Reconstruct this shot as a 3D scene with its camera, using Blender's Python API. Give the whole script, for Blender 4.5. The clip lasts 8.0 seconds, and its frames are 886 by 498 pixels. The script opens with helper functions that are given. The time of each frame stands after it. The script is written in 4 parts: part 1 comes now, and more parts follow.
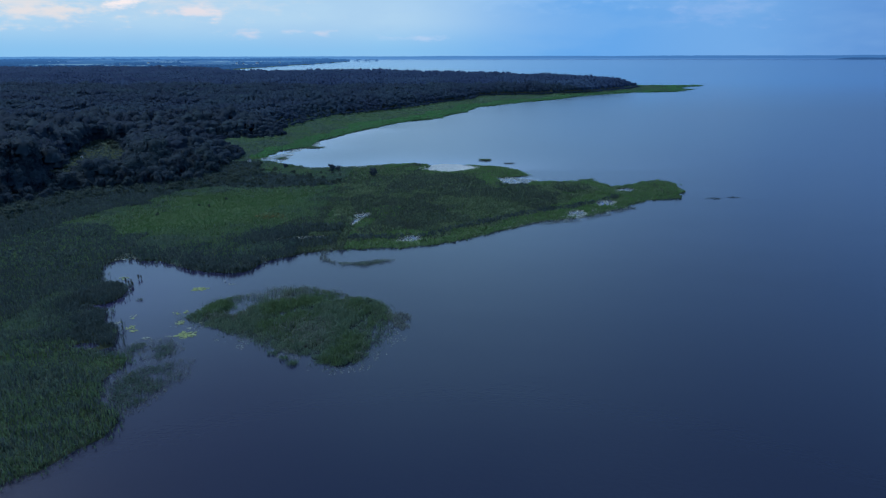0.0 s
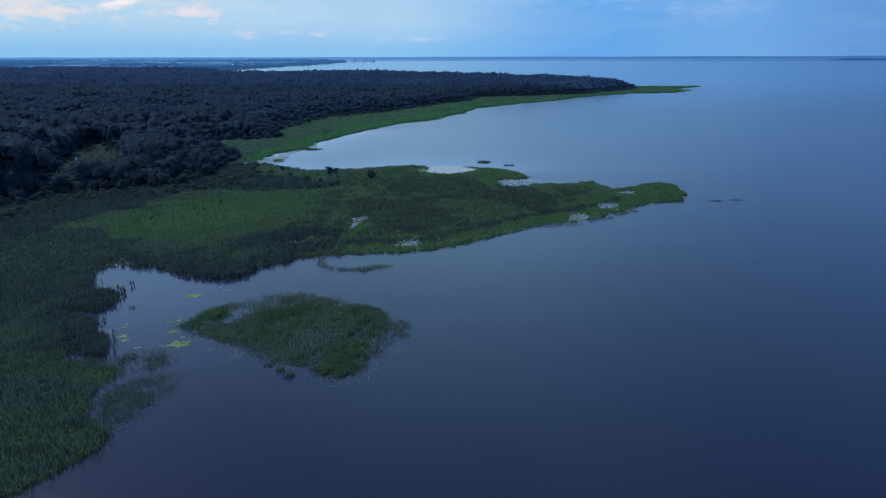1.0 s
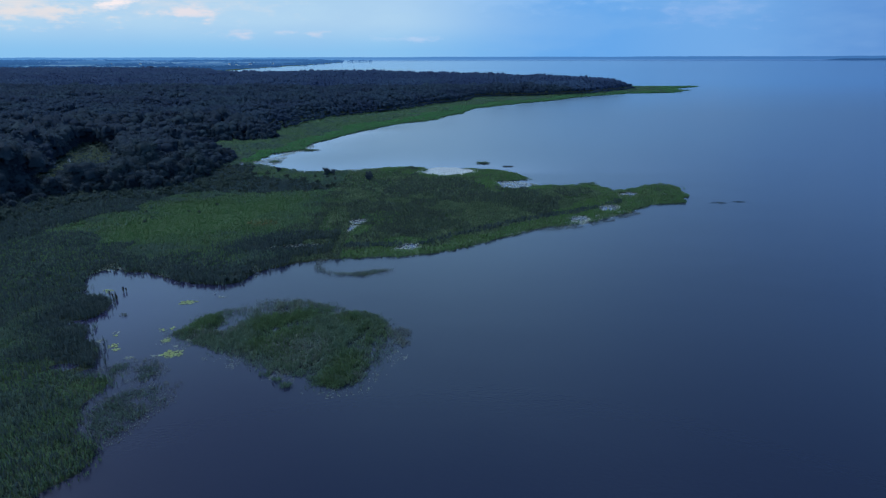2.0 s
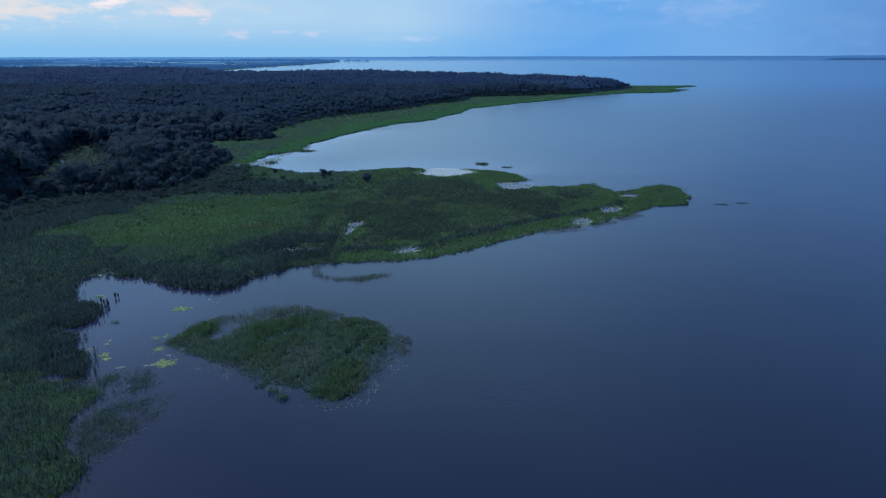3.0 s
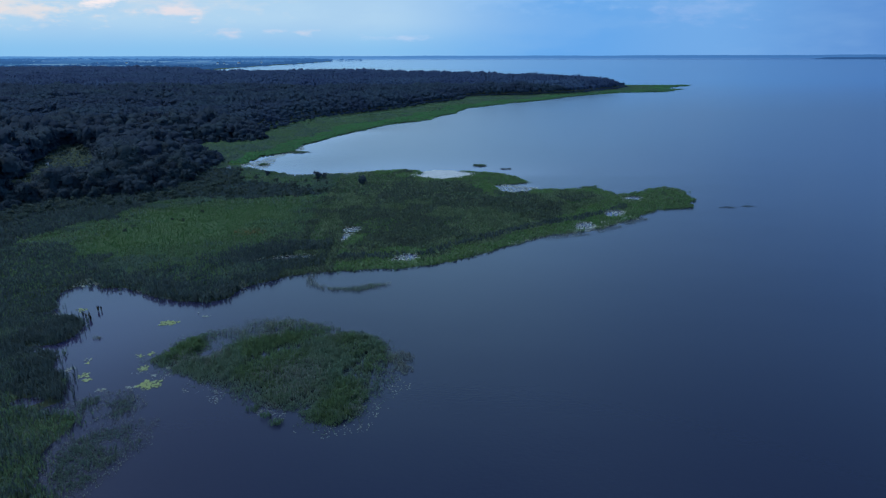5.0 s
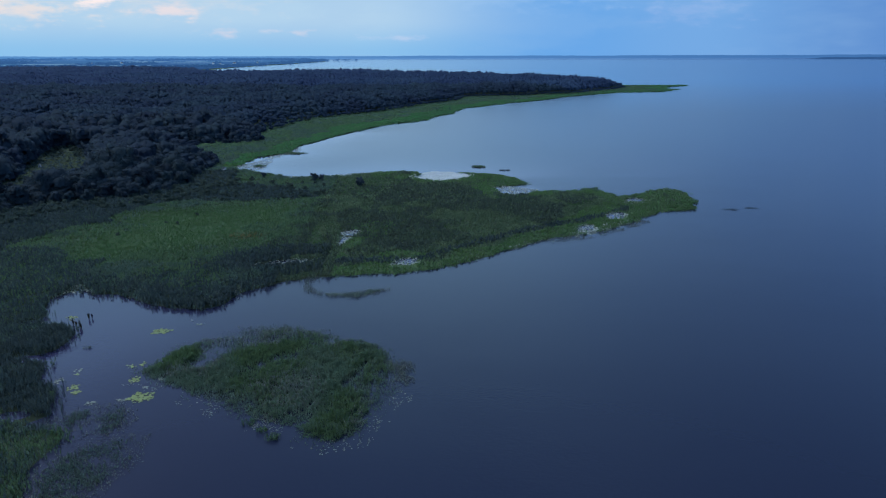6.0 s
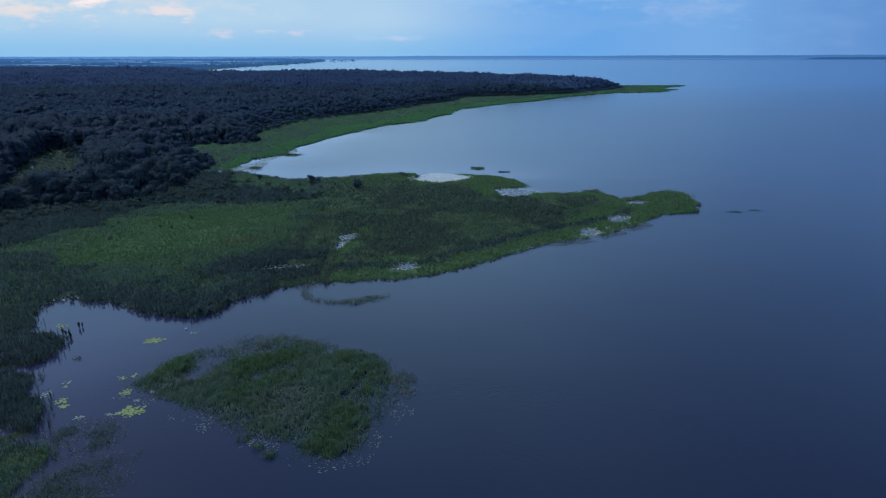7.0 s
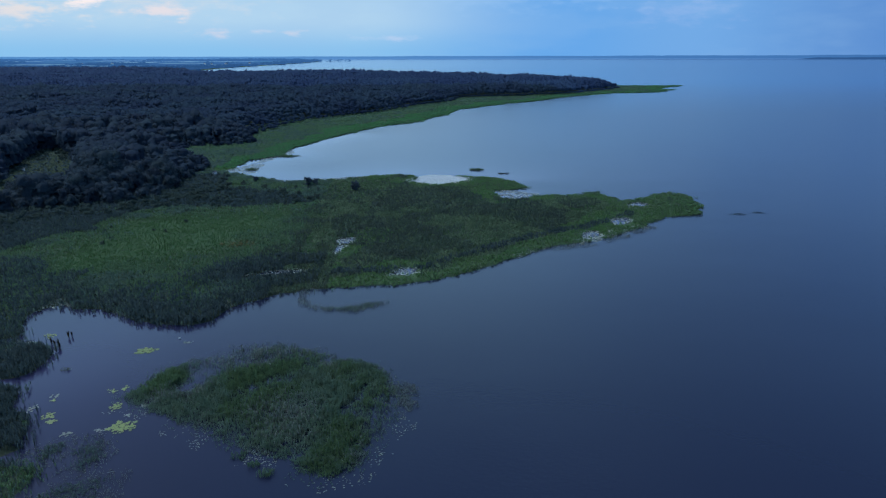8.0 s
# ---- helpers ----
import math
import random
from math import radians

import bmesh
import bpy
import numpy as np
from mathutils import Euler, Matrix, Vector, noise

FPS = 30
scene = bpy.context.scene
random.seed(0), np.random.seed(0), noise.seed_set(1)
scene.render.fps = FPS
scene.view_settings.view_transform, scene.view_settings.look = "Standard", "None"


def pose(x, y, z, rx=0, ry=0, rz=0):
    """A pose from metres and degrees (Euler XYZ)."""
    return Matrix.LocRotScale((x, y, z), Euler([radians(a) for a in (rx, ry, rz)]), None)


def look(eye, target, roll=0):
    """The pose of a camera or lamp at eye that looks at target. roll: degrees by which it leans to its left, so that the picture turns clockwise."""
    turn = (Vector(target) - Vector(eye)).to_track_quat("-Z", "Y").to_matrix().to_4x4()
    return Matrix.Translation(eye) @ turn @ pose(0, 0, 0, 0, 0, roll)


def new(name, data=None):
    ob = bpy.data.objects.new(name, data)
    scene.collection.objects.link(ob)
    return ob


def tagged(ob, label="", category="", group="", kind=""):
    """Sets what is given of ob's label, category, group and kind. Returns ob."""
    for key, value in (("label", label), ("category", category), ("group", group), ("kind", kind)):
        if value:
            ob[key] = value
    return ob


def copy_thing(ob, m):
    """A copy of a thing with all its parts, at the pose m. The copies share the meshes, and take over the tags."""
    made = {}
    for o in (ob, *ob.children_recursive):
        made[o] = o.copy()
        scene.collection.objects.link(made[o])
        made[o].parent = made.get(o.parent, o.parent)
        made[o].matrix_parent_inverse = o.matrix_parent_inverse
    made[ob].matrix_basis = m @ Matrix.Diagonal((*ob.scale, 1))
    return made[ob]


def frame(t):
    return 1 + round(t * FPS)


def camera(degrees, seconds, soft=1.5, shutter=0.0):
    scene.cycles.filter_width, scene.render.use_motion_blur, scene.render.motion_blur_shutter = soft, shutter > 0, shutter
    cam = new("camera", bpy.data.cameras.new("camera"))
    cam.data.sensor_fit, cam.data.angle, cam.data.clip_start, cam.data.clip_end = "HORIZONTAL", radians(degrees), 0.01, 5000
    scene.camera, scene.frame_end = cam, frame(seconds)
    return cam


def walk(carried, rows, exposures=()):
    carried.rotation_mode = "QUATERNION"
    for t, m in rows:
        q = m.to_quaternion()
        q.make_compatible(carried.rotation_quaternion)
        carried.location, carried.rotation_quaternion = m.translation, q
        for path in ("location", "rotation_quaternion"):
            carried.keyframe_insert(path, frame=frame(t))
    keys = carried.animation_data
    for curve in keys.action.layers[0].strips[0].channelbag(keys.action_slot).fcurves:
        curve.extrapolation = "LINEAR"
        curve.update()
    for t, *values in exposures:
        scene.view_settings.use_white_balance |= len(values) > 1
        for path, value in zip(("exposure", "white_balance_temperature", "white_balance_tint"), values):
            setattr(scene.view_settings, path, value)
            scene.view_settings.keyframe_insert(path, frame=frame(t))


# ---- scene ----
# ---- the camera: a slow drift forward over the lake ----
LEAN = pose(0, 0, 0, 0, 0, -0.103)
cam = camera(72.975, 8.0, soft=1.22)
PATH = [
    (0.0, pose(0.000, 0.000, 75.000, 71.873, 0, -0.000) @ LEAN),
    (0.5, pose(-0.565, 2.572, 74.972, 71.917, 0, -0.142) @ LEAN),
    (1.0, pose(-1.132, 5.119, 74.945, 71.943, 0, -0.287) @ LEAN),
    (1.5, pose(-1.701, 7.644, 74.920, 71.952, 0, -0.435) @ LEAN),
    (2.0, pose(-2.272, 10.154, 74.897, 71.948, 0, -0.586) @ LEAN),
    (2.5, pose(-2.845, 12.653, 74.875, 71.935, 0, -0.740) @ LEAN),
    (3.0, pose(-3.420, 15.147, 74.855, 71.916, 0, -0.895) @ LEAN),
    (3.5, pose(-3.997, 17.640, 74.837, 71.894, 0, -1.053) @ LEAN),
    (4.0, pose(-4.575, 20.138, 74.820, 71.874, 0, -1.213) @ LEAN),
    (4.5, pose(-5.156, 22.645, 74.804, 71.857, 0, -1.375) @ LEAN),
    (5.0, pose(-5.739, 25.168, 74.790, 71.847, 0, -1.538) @ LEAN),
    (5.5, pose(-6.323, 27.711, 74.778, 71.843, 0, -1.702) @ LEAN),
    (6.0, pose(-6.910, 30.278, 74.768, 71.846, 0, -1.868) @ LEAN),
    (6.5, pose(-7.499, 32.876, 74.759, 71.855, 0, -2.035) @ LEAN),
    (7.0, pose(-8.089, 35.510, 74.751, 71.866, 0, -2.202) @ LEAN),
    (7.5, pose(-8.681, 38.184, 74.745, 71.875, 0, -2.370) @ LEAN),
    (8.0, pose(-9.276, 40.903, 74.741, 71.874, 0, -2.539) @ LEAN),
]
# the picture turns slightly warmer towards the end
walk(cam, PATH, ((0.0, 0.0, 6500, 10), (4.9, 0.0, 6500, 10), (6.3, 0.0, 6760, 12), (7.0, 0.0, 6760, 12), (7.5, 0.0, 6640, 11), (8.0, 0.0, 6570, 10)))

# ---- light: a heavy blue cloudy sky, brighter on the west side ----
SUN_ELEVATION, SUN_AZIMUTH = 48, -55  # degrees; azimuth from +y towards +x


def build_world():
    world = bpy.data.worlds.new("cloudy_sky")
    scene.world = world
    world.use_nodes = True
    nt = world.node_tree
    nt.nodes.clear()
    N, L = nt.nodes.new, nt.links.new
    out, bg = N("ShaderNodeOutputWorld"), N("ShaderNodeBackground")
    L(bg.outputs[0], out.inputs[0])
    tc, sep = N("ShaderNodeTexCoord"), N("ShaderNodeSeparateXYZ")
    L(tc.outputs["Generated"], sep.inputs[0])

    def remap(src, a, b, c=0.0, d=1.0):
        n = N("ShaderNodeMapRange")
        n.interpolation_type = "SMOOTHSTEP"
        L(src, n.inputs[0])
        for i, v in enumerate((a, b, c, d)):
            n.inputs[i + 1].default_value = v
        return n.outputs[0]

    def mix(fac, a, b, mode="MIX"):
        n = N("ShaderNodeMix")
        n.data_type, n.blend_type = "RGBA", mode
        for sock, v in ((n.inputs[0], fac), (n.inputs[6], a), (n.inputs[7], b)):
            if isinstance(v, (float, tuple)):
                sock.default_value = v if isinstance(v, float) else (*v, 1)
            else:
                L(v, sock)
        return n.outputs[2]

    def maths(kind, a, b=None):
        n = N("ShaderNodeMath")
        n.operation = kind
        for sock, val in zip(n.inputs, (a, b)):
            if isinstance(val, (int, float)):
                sock.default_value = val
            elif val is not None:
                L(val, sock)
        return n.outputs[0]

    def times(a, b):
        return maths("MULTIPLY", a, b)

    def clouds(scale, detail, offset):
        m, t = N("ShaderNodeMapping"), N("ShaderNodeTexNoise")
        m.inputs["Scale"].default_value = scale
        m.inputs["Location"].default_value = offset
        t.inputs["Scale"].default_value, t.inputs["Detail"].default_value = 1.0, detail
        t.inputs["Roughness"].default_value = 0.58
        L(tc.outputs["Generated"], m.inputs[0])
        L(m.outputs[0], t.inputs[0])
        return t.outputs["Fac"]

    x, z = sep.outputs[0], sep.outputs[2]
    sky = N("ShaderNodeTexSky")
    sky.sky_type, sky.sun_disc = "NISHITA", False
    sky.sun_elevation, sky.sun_rotation = radians(SUN_ELEVATION), radians(SUN_AZIMUTH)
    clear = mix(1.0, sky.outputs[0], (0.07, 0.07, 0.07), "MULTIPLY")
    # low air: pale in the west, a blue shaft of rain ahead, periwinkle haze in the east
    pale = mix(remap(z, 0.0, 0.05), (0.225, 0.485, 0.77), (0.39, 0.59, 0.78))
    low = mix(remap(x, -0.12, 0.26), pale, (0.115, 0.345, 0.74))
    low = mix(remap(x, 0.20, 0.42), low, (0.150, 0.36, 0.71))
    low = mix(remap(x, 0.40, 0.62), low, (0.098, 0.25, 0.58))
    veil = remap(clouds((5, 5, 16), 4, (3.1, 0, 0)), 0.42, 0.68)
    low = mix(times(veil, 0.22), low, (0.26, 0.46, 0.74))
    # cumulus low in the west: a cream bank, brighter heads, and a row of small puffs
    y = sep.outputs[1]
    u, v = maths("DIVIDE", x, maths("MAXIMUM", y, 0.05)), maths("DIVIDE", z, maths("MAXIMUM", y, 0.05))
    billow = maths("SUBTRACT", clouds((34, 34, 95), 7, (1.7, 0, 0.6)), 0.5)
    wisp = maths("SUBTRACT", clouds((9, 9, 40), 5, (4.2, 0, 0.3)), 0.5)
    for cu, cv, ru, rv, dense, tone in ((-0.66, 0.084, 0.17, 0.036, 0.95, (0.64, 0.67, 0.72)), (-0.42, 0.074, 0.19, 0.024, 0.6, (0.53, 0.63, 0.74)), (-0.62, 0.062, 0.07, 0.014, 0.6, (0.74, 0.68, 0.68)),
                                        (-0.492, 0.076, 0.035, 0.012, 0.95, (0.90, 0.80, 0.80)), (-0.385, 0.061, 0.048, 0.012, 0.8, (0.74, 0.68, 0.72)), (-0.30, 0.031, 0.022, 0.007, 0.7, (0.60, 0.62, 0.74)),
                                        (-0.245, 0.032, 0.026, 0.004, 0.6, (0.56, 0.62, 0.76)), (-0.19, 0.029, 0.020, 0.005, 0.7, (0.60, 0.62, 0.74)), (-0.05, 0.0215, 0.055, 0.005, 0.5, (0.50, 0.60, 0.80)), (0.43, 0.062, 0.10, 0.020, 0.22, (0.42, 0.52, 0.80)), (0.15, 0.090, 0.22, 0.030, 0.25, (0.34, 0.55, 0.84))):
        du, dv = maths("MULTIPLY", maths("SUBTRACT", u, cu), 1 / ru), maths("MULTIPLY", maths("SUBTRACT", v, cv), 1 / rv)
        far_out = maths("SQRT", maths("ADD", maths("MULTIPLY", du, du), maths("MULTIPLY", dv, dv)))
        edge = maths("SUBTRACT", maths("ADD", maths("MULTIPLY", billow, 3.8), maths("MULTIPLY", wisp, 2.0)), far_out)
        low = mix(times(times(remap(edge, -1.25, 0.25), remap(y, 0.1, 0.3)), dense), low, tone)
    # the dull deck of cloud higher up, unseen; its sides are toned for the water
    deck = mix(remap(clouds((2.2, 2.2, 3.0), 5, (0, 7, 0)), 0.35, 0.7), (0.122, 0.240, 0.525), (0.214, 0.378, 0.735))
    deck = mix(remap(x, -0.5, -0.04), mix(1.0, deck, (0.68, 0.68, 0.73), "MULTIPLY"), mix(1.0, deck, (1.36, 1.46, 1.42), "MULTIPLY"))
    deck = mix(remap(x, 0.1, 0.7), deck, mix(1.0, deck, (0.20, 0.22, 0.29), "MULTIPLY"))
    deck = mix(0.12, deck, clear)
    # bright broken cloud between the low air and the deck, unseen, with a dimmed west added
    bright = mix(remap(x, -0.04, 0.58), (0.45, 0.85, 1.35), (0.13, 0.32, 0.76))
    bright = mix(times(remap(clouds((3, 3, 7), 4, (2, 2, 0)), 0.4, 0.65), 0.3), bright, (0.30, 0.54, 0.88))
    low = mix(remap(z, 0.085, 0.17), low, bright)
    low = mix(times(times(remap(z, 0.36, 0.52), remap(x, -0.06, -0.32)), 0.75), low, (0.27, 0.36, 0.80))
    L(mix(remap(z, 0.40, 0.68), low, deck), bg.inputs[0])
    bg.inputs[1].default_value = 1.12


build_world()
sun_data = bpy.data.lights.new("sun", "SUN")
sun_data.energy, sun_data.angle, sun_data.color = 2.5, radians(12), (0.88, 0.95, 1.0)
sun = new("sun", sun_data)
_e, _a = radians(SUN_ELEVATION), radians(SUN_AZIMUTH)
sun.matrix_world = look((0, 0, 300), (-math.sin(_a) * math.cos(_e) * 10, -math.cos(_a) * math.cos(_e) * 10, 300 - math.sin(_e) * 10))


# ---- materials ----
def material(name, colours, rough=0.9, per="island", grain=9.0, patch=None, spread=0.5, specular=0.02, thin=0.0):
    """Two mixed tones by piece, and a broad patchiness by place."""
    m = bpy.data.materials.new(name)
    m.use_nodes = True
    nt = m.node_tree
    N, L = nt.nodes.new, nt.links.new
    bsdf = nt.nodes["Principled BSDF"]
    bsdf.inputs["Roughness"].default_value = rough
    bsdf.inputs["Specular IOR Level"].default_value = specular
    if per == "island":
        g = N("ShaderNodeNewGeometry")
        rnd = g.outputs["Random Per Island"]
    else:
        g = N("ShaderNodeObjectInfo")
        rnd = g.outputs["Random"]
    ramp = N("ShaderNodeValToRGB")
    ramp.color_ramp.elements[0].color, ramp.color_ramp.elements[1].color = (*colours[0], 1), (*colours[1], 1)
    L(rnd, ramp.inputs[0])
    tc, tex = N("ShaderNodeTexCoord"), N("ShaderNodeTexNoise")
    tex.inputs["Scale"].default_value, tex.inputs["Detail"].default_value = 1.0 / grain, 5
    L(tc.outputs["Object"], tex.inputs[0])
    mr = N("ShaderNodeMapRange")
    mr.inputs[1].default_value, mr.inputs[2].default_value = 0.35, 0.65
    L(tex.outputs["Fac"], mr.inputs[0])
    mul = N("ShaderNodeMath")
    mul.operation, mul.inputs[1].default_value = "MULTIPLY", spread
    L(mr.outputs[0], mul.inputs[0])
    mx = N("ShaderNodeMix")
    mx.data_type = "RGBA"
    L(mul.outputs[0], mx.inputs[0])
    L(ramp.outputs[0], mx.inputs[6])
    mx.inputs[7].default_value = (*(patch or colours[1]), 1)
    L(mx.outputs[2], bsdf.inputs["Base Color"])
    if thin:
        tr, ms = N("ShaderNodeBsdfTranslucent"), N("ShaderNodeMixShader")
        L(mx.outputs[2], tr.inputs[0])
        ms.inputs[0].default_value = thin
        L(bsdf.outputs[0], ms.inputs[1])
        L(tr.outputs[0], ms.inputs[2])
        L(ms.outputs[0], nt.nodes["Material Output"].inputs[0])
    return m


def water_material():
    m = bpy.data.materials.new("lake_water")
    m.use_nodes = True
    nt = m.node_tree
    N, L = nt.nodes.new, nt.links.new
    bsdf = nt.nodes["Principled BSDF"]
    bsdf.inputs["IOR"].default_value = 1.33
    tc = N("ShaderNodeTexCoord")
    calm = N("ShaderNodeAttribute")
    calm.attribute_name = "calm"
    body = N("ShaderNodeMix")
    body.data_type = "RGBA"
    body.inputs[6].default_value, body.inputs[7].default_value = (0.010, 0.014, 0.032, 1), (0.036, 0.035, 0.080, 1)
    L(calm.outputs["Fac"], body.inputs[0])
    L(body.outputs[2], bsdf.inputs["Base Color"])
    rough = N("ShaderNodeMapRange")
    L(calm.outputs["Fac"], rough.inputs[0])
    rough.inputs[3].default_value, rough.inputs[4].default_value = 0.20, 0.04
    L(rough.outputs[0], bsdf.inputs["Roughness"])
    gust, spread = N("ShaderNodeTexNoise"), N("ShaderNodeMapRange")
    gust.inputs["Scale"].default_value, gust.inputs["Detail"].default_value = 0.011, 4
    L(tc.outputs["Object"], gust.inputs[0])
    L(gust.outputs["Fac"], spread.inputs[0])
    for n, val in enumerate((0.38, 0.64, 0.25, 2.0)):
        spread.inputs[n + 1].default_value = val
    previous = None
    for scale, dist, power in ((1.4, 0.05, 0.30), (0.5, 0.07, 0.09), (0.12, 0.14, 0.10), (0.012, 1.5, 0.25)):
        mp, tex, b = N("ShaderNodeMapping"), N("ShaderNodeTexNoise"), N("ShaderNodeBump")
        mp.inputs["Rotation"].default_value = (0, 0, 0.5)
        mp.inputs["Scale"].default_value = (scale * 0.55, scale, scale)
        tex.inputs["Scale"].default_value, tex.inputs["Detail"].default_value = 1.0, 3
        L(tc.outputs["Object"], mp.inputs[0])
        L(mp.outputs[0], tex.inputs[0])
        L(tex.outputs["Fac"], b.inputs["Height"])
        s = N("ShaderNodeMapRange")
        L(calm.outputs["Fac"], s.inputs[0])
        s.inputs[3].default_value, s.inputs[4].default_value = power, power * 0.05
        windy = N("ShaderNodeMath")
        windy.operation = "MULTIPLY"
        L(s.outputs[0], windy.inputs[0])
        L(spread.outputs[0], windy.inputs[1])
        L(windy.outputs[0], b.inputs["Strength"])
        b.inputs["Distance"].default_value = dist
        if previous:
            L(previous, b.inputs["Normal"])
        previous = b.outputs[0]
    L(previous, bsdf.inputs["Normal"])
    # far water mixes in a sky mirror whose bluish tint paints the distant air
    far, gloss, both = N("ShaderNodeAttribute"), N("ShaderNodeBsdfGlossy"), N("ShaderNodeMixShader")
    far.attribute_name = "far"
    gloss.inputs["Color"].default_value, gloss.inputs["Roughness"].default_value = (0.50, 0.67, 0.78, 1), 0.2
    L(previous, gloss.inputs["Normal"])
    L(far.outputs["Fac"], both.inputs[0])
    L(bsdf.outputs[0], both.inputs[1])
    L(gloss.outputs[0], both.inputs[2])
    L(both.outputs[0], nt.nodes["Material Output"].inputs[0])
    return m


M_WATER = water_material()


def ground_material():
    """Dark wet mud with a mat of moss and sedge over the drier parts."""
    m = material("marsh_soil", ((0.022, 0.030, 0.022), (0.030, 0.040, 0.024)), 0.95, "object", 14, (0.024, 0.034, 0.024), 0.7)
    nt = m.node_tree
    N, L = nt.nodes.new, nt.links.new
    bsdf = nt.nodes["Principled BSDF"]
    colour = bsdf.inputs["Base Color"].links[0].from_socket
    tex = N("ShaderNodeTexNoise")
    tex.inputs["Scale"].default_value, tex.inputs["Detail"].default_value = 0.35, 5
    L(N("ShaderNodeTexCoord").outputs["Object"], tex.inputs[0])
    for attr, tones in (("turf", ((0.034, 0.052, 0.038), (0.056, 0.078, 0.054))), ("lush", ((0.050, 0.090, 0.050), (0.070, 0.116, 0.058)))):
        ramp, mx, a = N("ShaderNodeValToRGB"), N("ShaderNodeMix"), N("ShaderNodeAttribute")
        for e, at, c in zip(ramp.color_ramp.elements, (0.35, 0.65), tones):
            e.position, e.color = at, (*c, 1)
        L(tex.outputs["Fac"], ramp.inputs[0])
        a.attribute_name, mx.data_type = attr, "RGBA"
        L(a.outputs["Fac"], mx.inputs[0])
        L(colour, mx.inputs[6])
        L(ramp.outputs[0], mx.inputs[7])
        colour = mx.outputs[2]
    L(colour, bsdf.inputs["Base Color"])
    return m


M_GROUND = ground_material()
M_REED = material("reed_leaves", ((0.069, 0.123, 0.103), (0.122, 0.189, 0.157)), 0.7, "island", 11, (0.067, 0.138, 0.108), 0.5, thin=0.5)
M_REED_DARK = material("dark_bulrush_leaves", ((0.041, 0.071, 0.081), (0.083, 0.125, 0.131)), 0.7, "island", 11, (0.040, 0.076, 0.083), 0.5, thin=0.45)
M_REED_GREEN = material("green_reed_leaves", ((0.076, 0.147, 0.092), (0.123, 0.214, 0.115)), 0.7, "island", 9, (0.075, 0.158, 0.094), 0.4, thin=0.5)
M_ISLET = material("islet_reed_leaves", ((0.091, 0.158, 0.121), (0.167, 0.253, 0.186)), 0.7, "island", 8, (0.091, 0.181, 0.118), 0.5, thin=0.5)
M_ISLET_GREEN = material("islet_green_reed_leaves", ((0.077, 0.147, 0.082), (0.126, 0.218, 0.105)), 0.7, "island", 8, (0.079, 0.161, 0.084), 0.4, thin=0.5)
M_REED_DRY = material("dry_reed_stalks", ((0.096, 0.138, 0.133), (0.208, 0.258, 0.235)), 0.8, "island", 7, thin=0.3)
M_SEDGE = material("sedge_leaves", ((0.043, 0.107, 0.047), (0.060, 0.138, 0.057)), 0.75, "island", 22, (0.059, 0.118, 0.046), 0.5, thin=0.5)
M_SEDGE_WET = material("fresh_sedge_leaves", ((0.066, 0.158, 0.064), (0.096, 0.208, 0.082)), 0.75, "island", 18, (0.096, 0.158, 0.069), 0.5, thin=0.5)
# far sedge: a bluish haze tint is mixed into its green
M_SEDGE_FAR = material("distant_sedge_leaves", ((0.062, 0.190, 0.079), (0.086, 0.238, 0.093)), 0.75, "island", 90, (0.072, 0.167, 0.091), 0.6, thin=0.5)
M_BROWN = material("brown_sedge_leaves", ((0.088, 0.147, 0.091), (0.149, 0.223, 0.131)), 0.8, "island", 8, (0.063, 0.113, 0.070), 0.75, thin=0.4)
M_DULL = material("dull_olive_reed_leaves", ((0.052, 0.093, 0.072), (0.092, 0.141, 0.104)), 0.8, "island", 14, (0.060, 0.086, 0.084), 0.7, thin=0.45)
M_TAN = material("tan_grass", ((0.058, 0.088, 0.061), (0.103, 0.132, 0.089)), 0.8, "island", 16, (0.065, 0.105, 0.061), 0.5, thin=0.4)
M_RUST = material("withered_sedge", ((0.098, 0.095, 0.052), (0.165, 0.142, 0.071)), 0.8, "island", 16, thin=0.3)
M_WILLOW = material("willow_leaves", ((0.026, 0.048, 0.044), (0.062, 0.090, 0.073)), 0.7, "island", 12, thin=0.35)
# forest leaf colours hold a bluish distance haze, more of it farther off
M_LEAF = [material("alder_leaves", ((0.025, 0.043, 0.062), (0.046, 0.073, 0.089)), 0.7, "island", 7, (0.039, 0.072, 0.075), 0.5, thin=0.42),
          material("birch_leaves", ((0.033, 0.050, 0.069), (0.055, 0.084, 0.102)), 0.7, "island", 7, (0.049, 0.075, 0.089), 0.5, thin=0.42),
          material("oak_leaves", ((0.022, 0.038, 0.055), (0.039, 0.059, 0.080)), 0.7, "island", 7, (0.034, 0.052, 0.069), 0.5, thin=0.42)]
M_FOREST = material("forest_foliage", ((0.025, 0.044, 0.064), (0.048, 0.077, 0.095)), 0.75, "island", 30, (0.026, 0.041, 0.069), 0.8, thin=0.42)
# haze of the air is painted into these two as extra blue
M_FOREST_MID = material("hazed_forest_foliage", ((0.029, 0.055, 0.084), (0.048, 0.083, 0.111)), 0.8, "island", 60, (0.029, 0.047, 0.086), 0.8, thin=0.42)
M_FOREST_FAR = material("far_hazed_forest_foliage", ((0.030, 0.058, 0.111), (0.045, 0.082, 0.140)), 0.8, "island", 160, (0.030, 0.052, 0.111), 0.8, thin=0.25)
M_BARK = material("bark", ((0.016, 0.018, 0.019), (0.030, 0.031, 0.031)), 0.9, "object", 0.4)
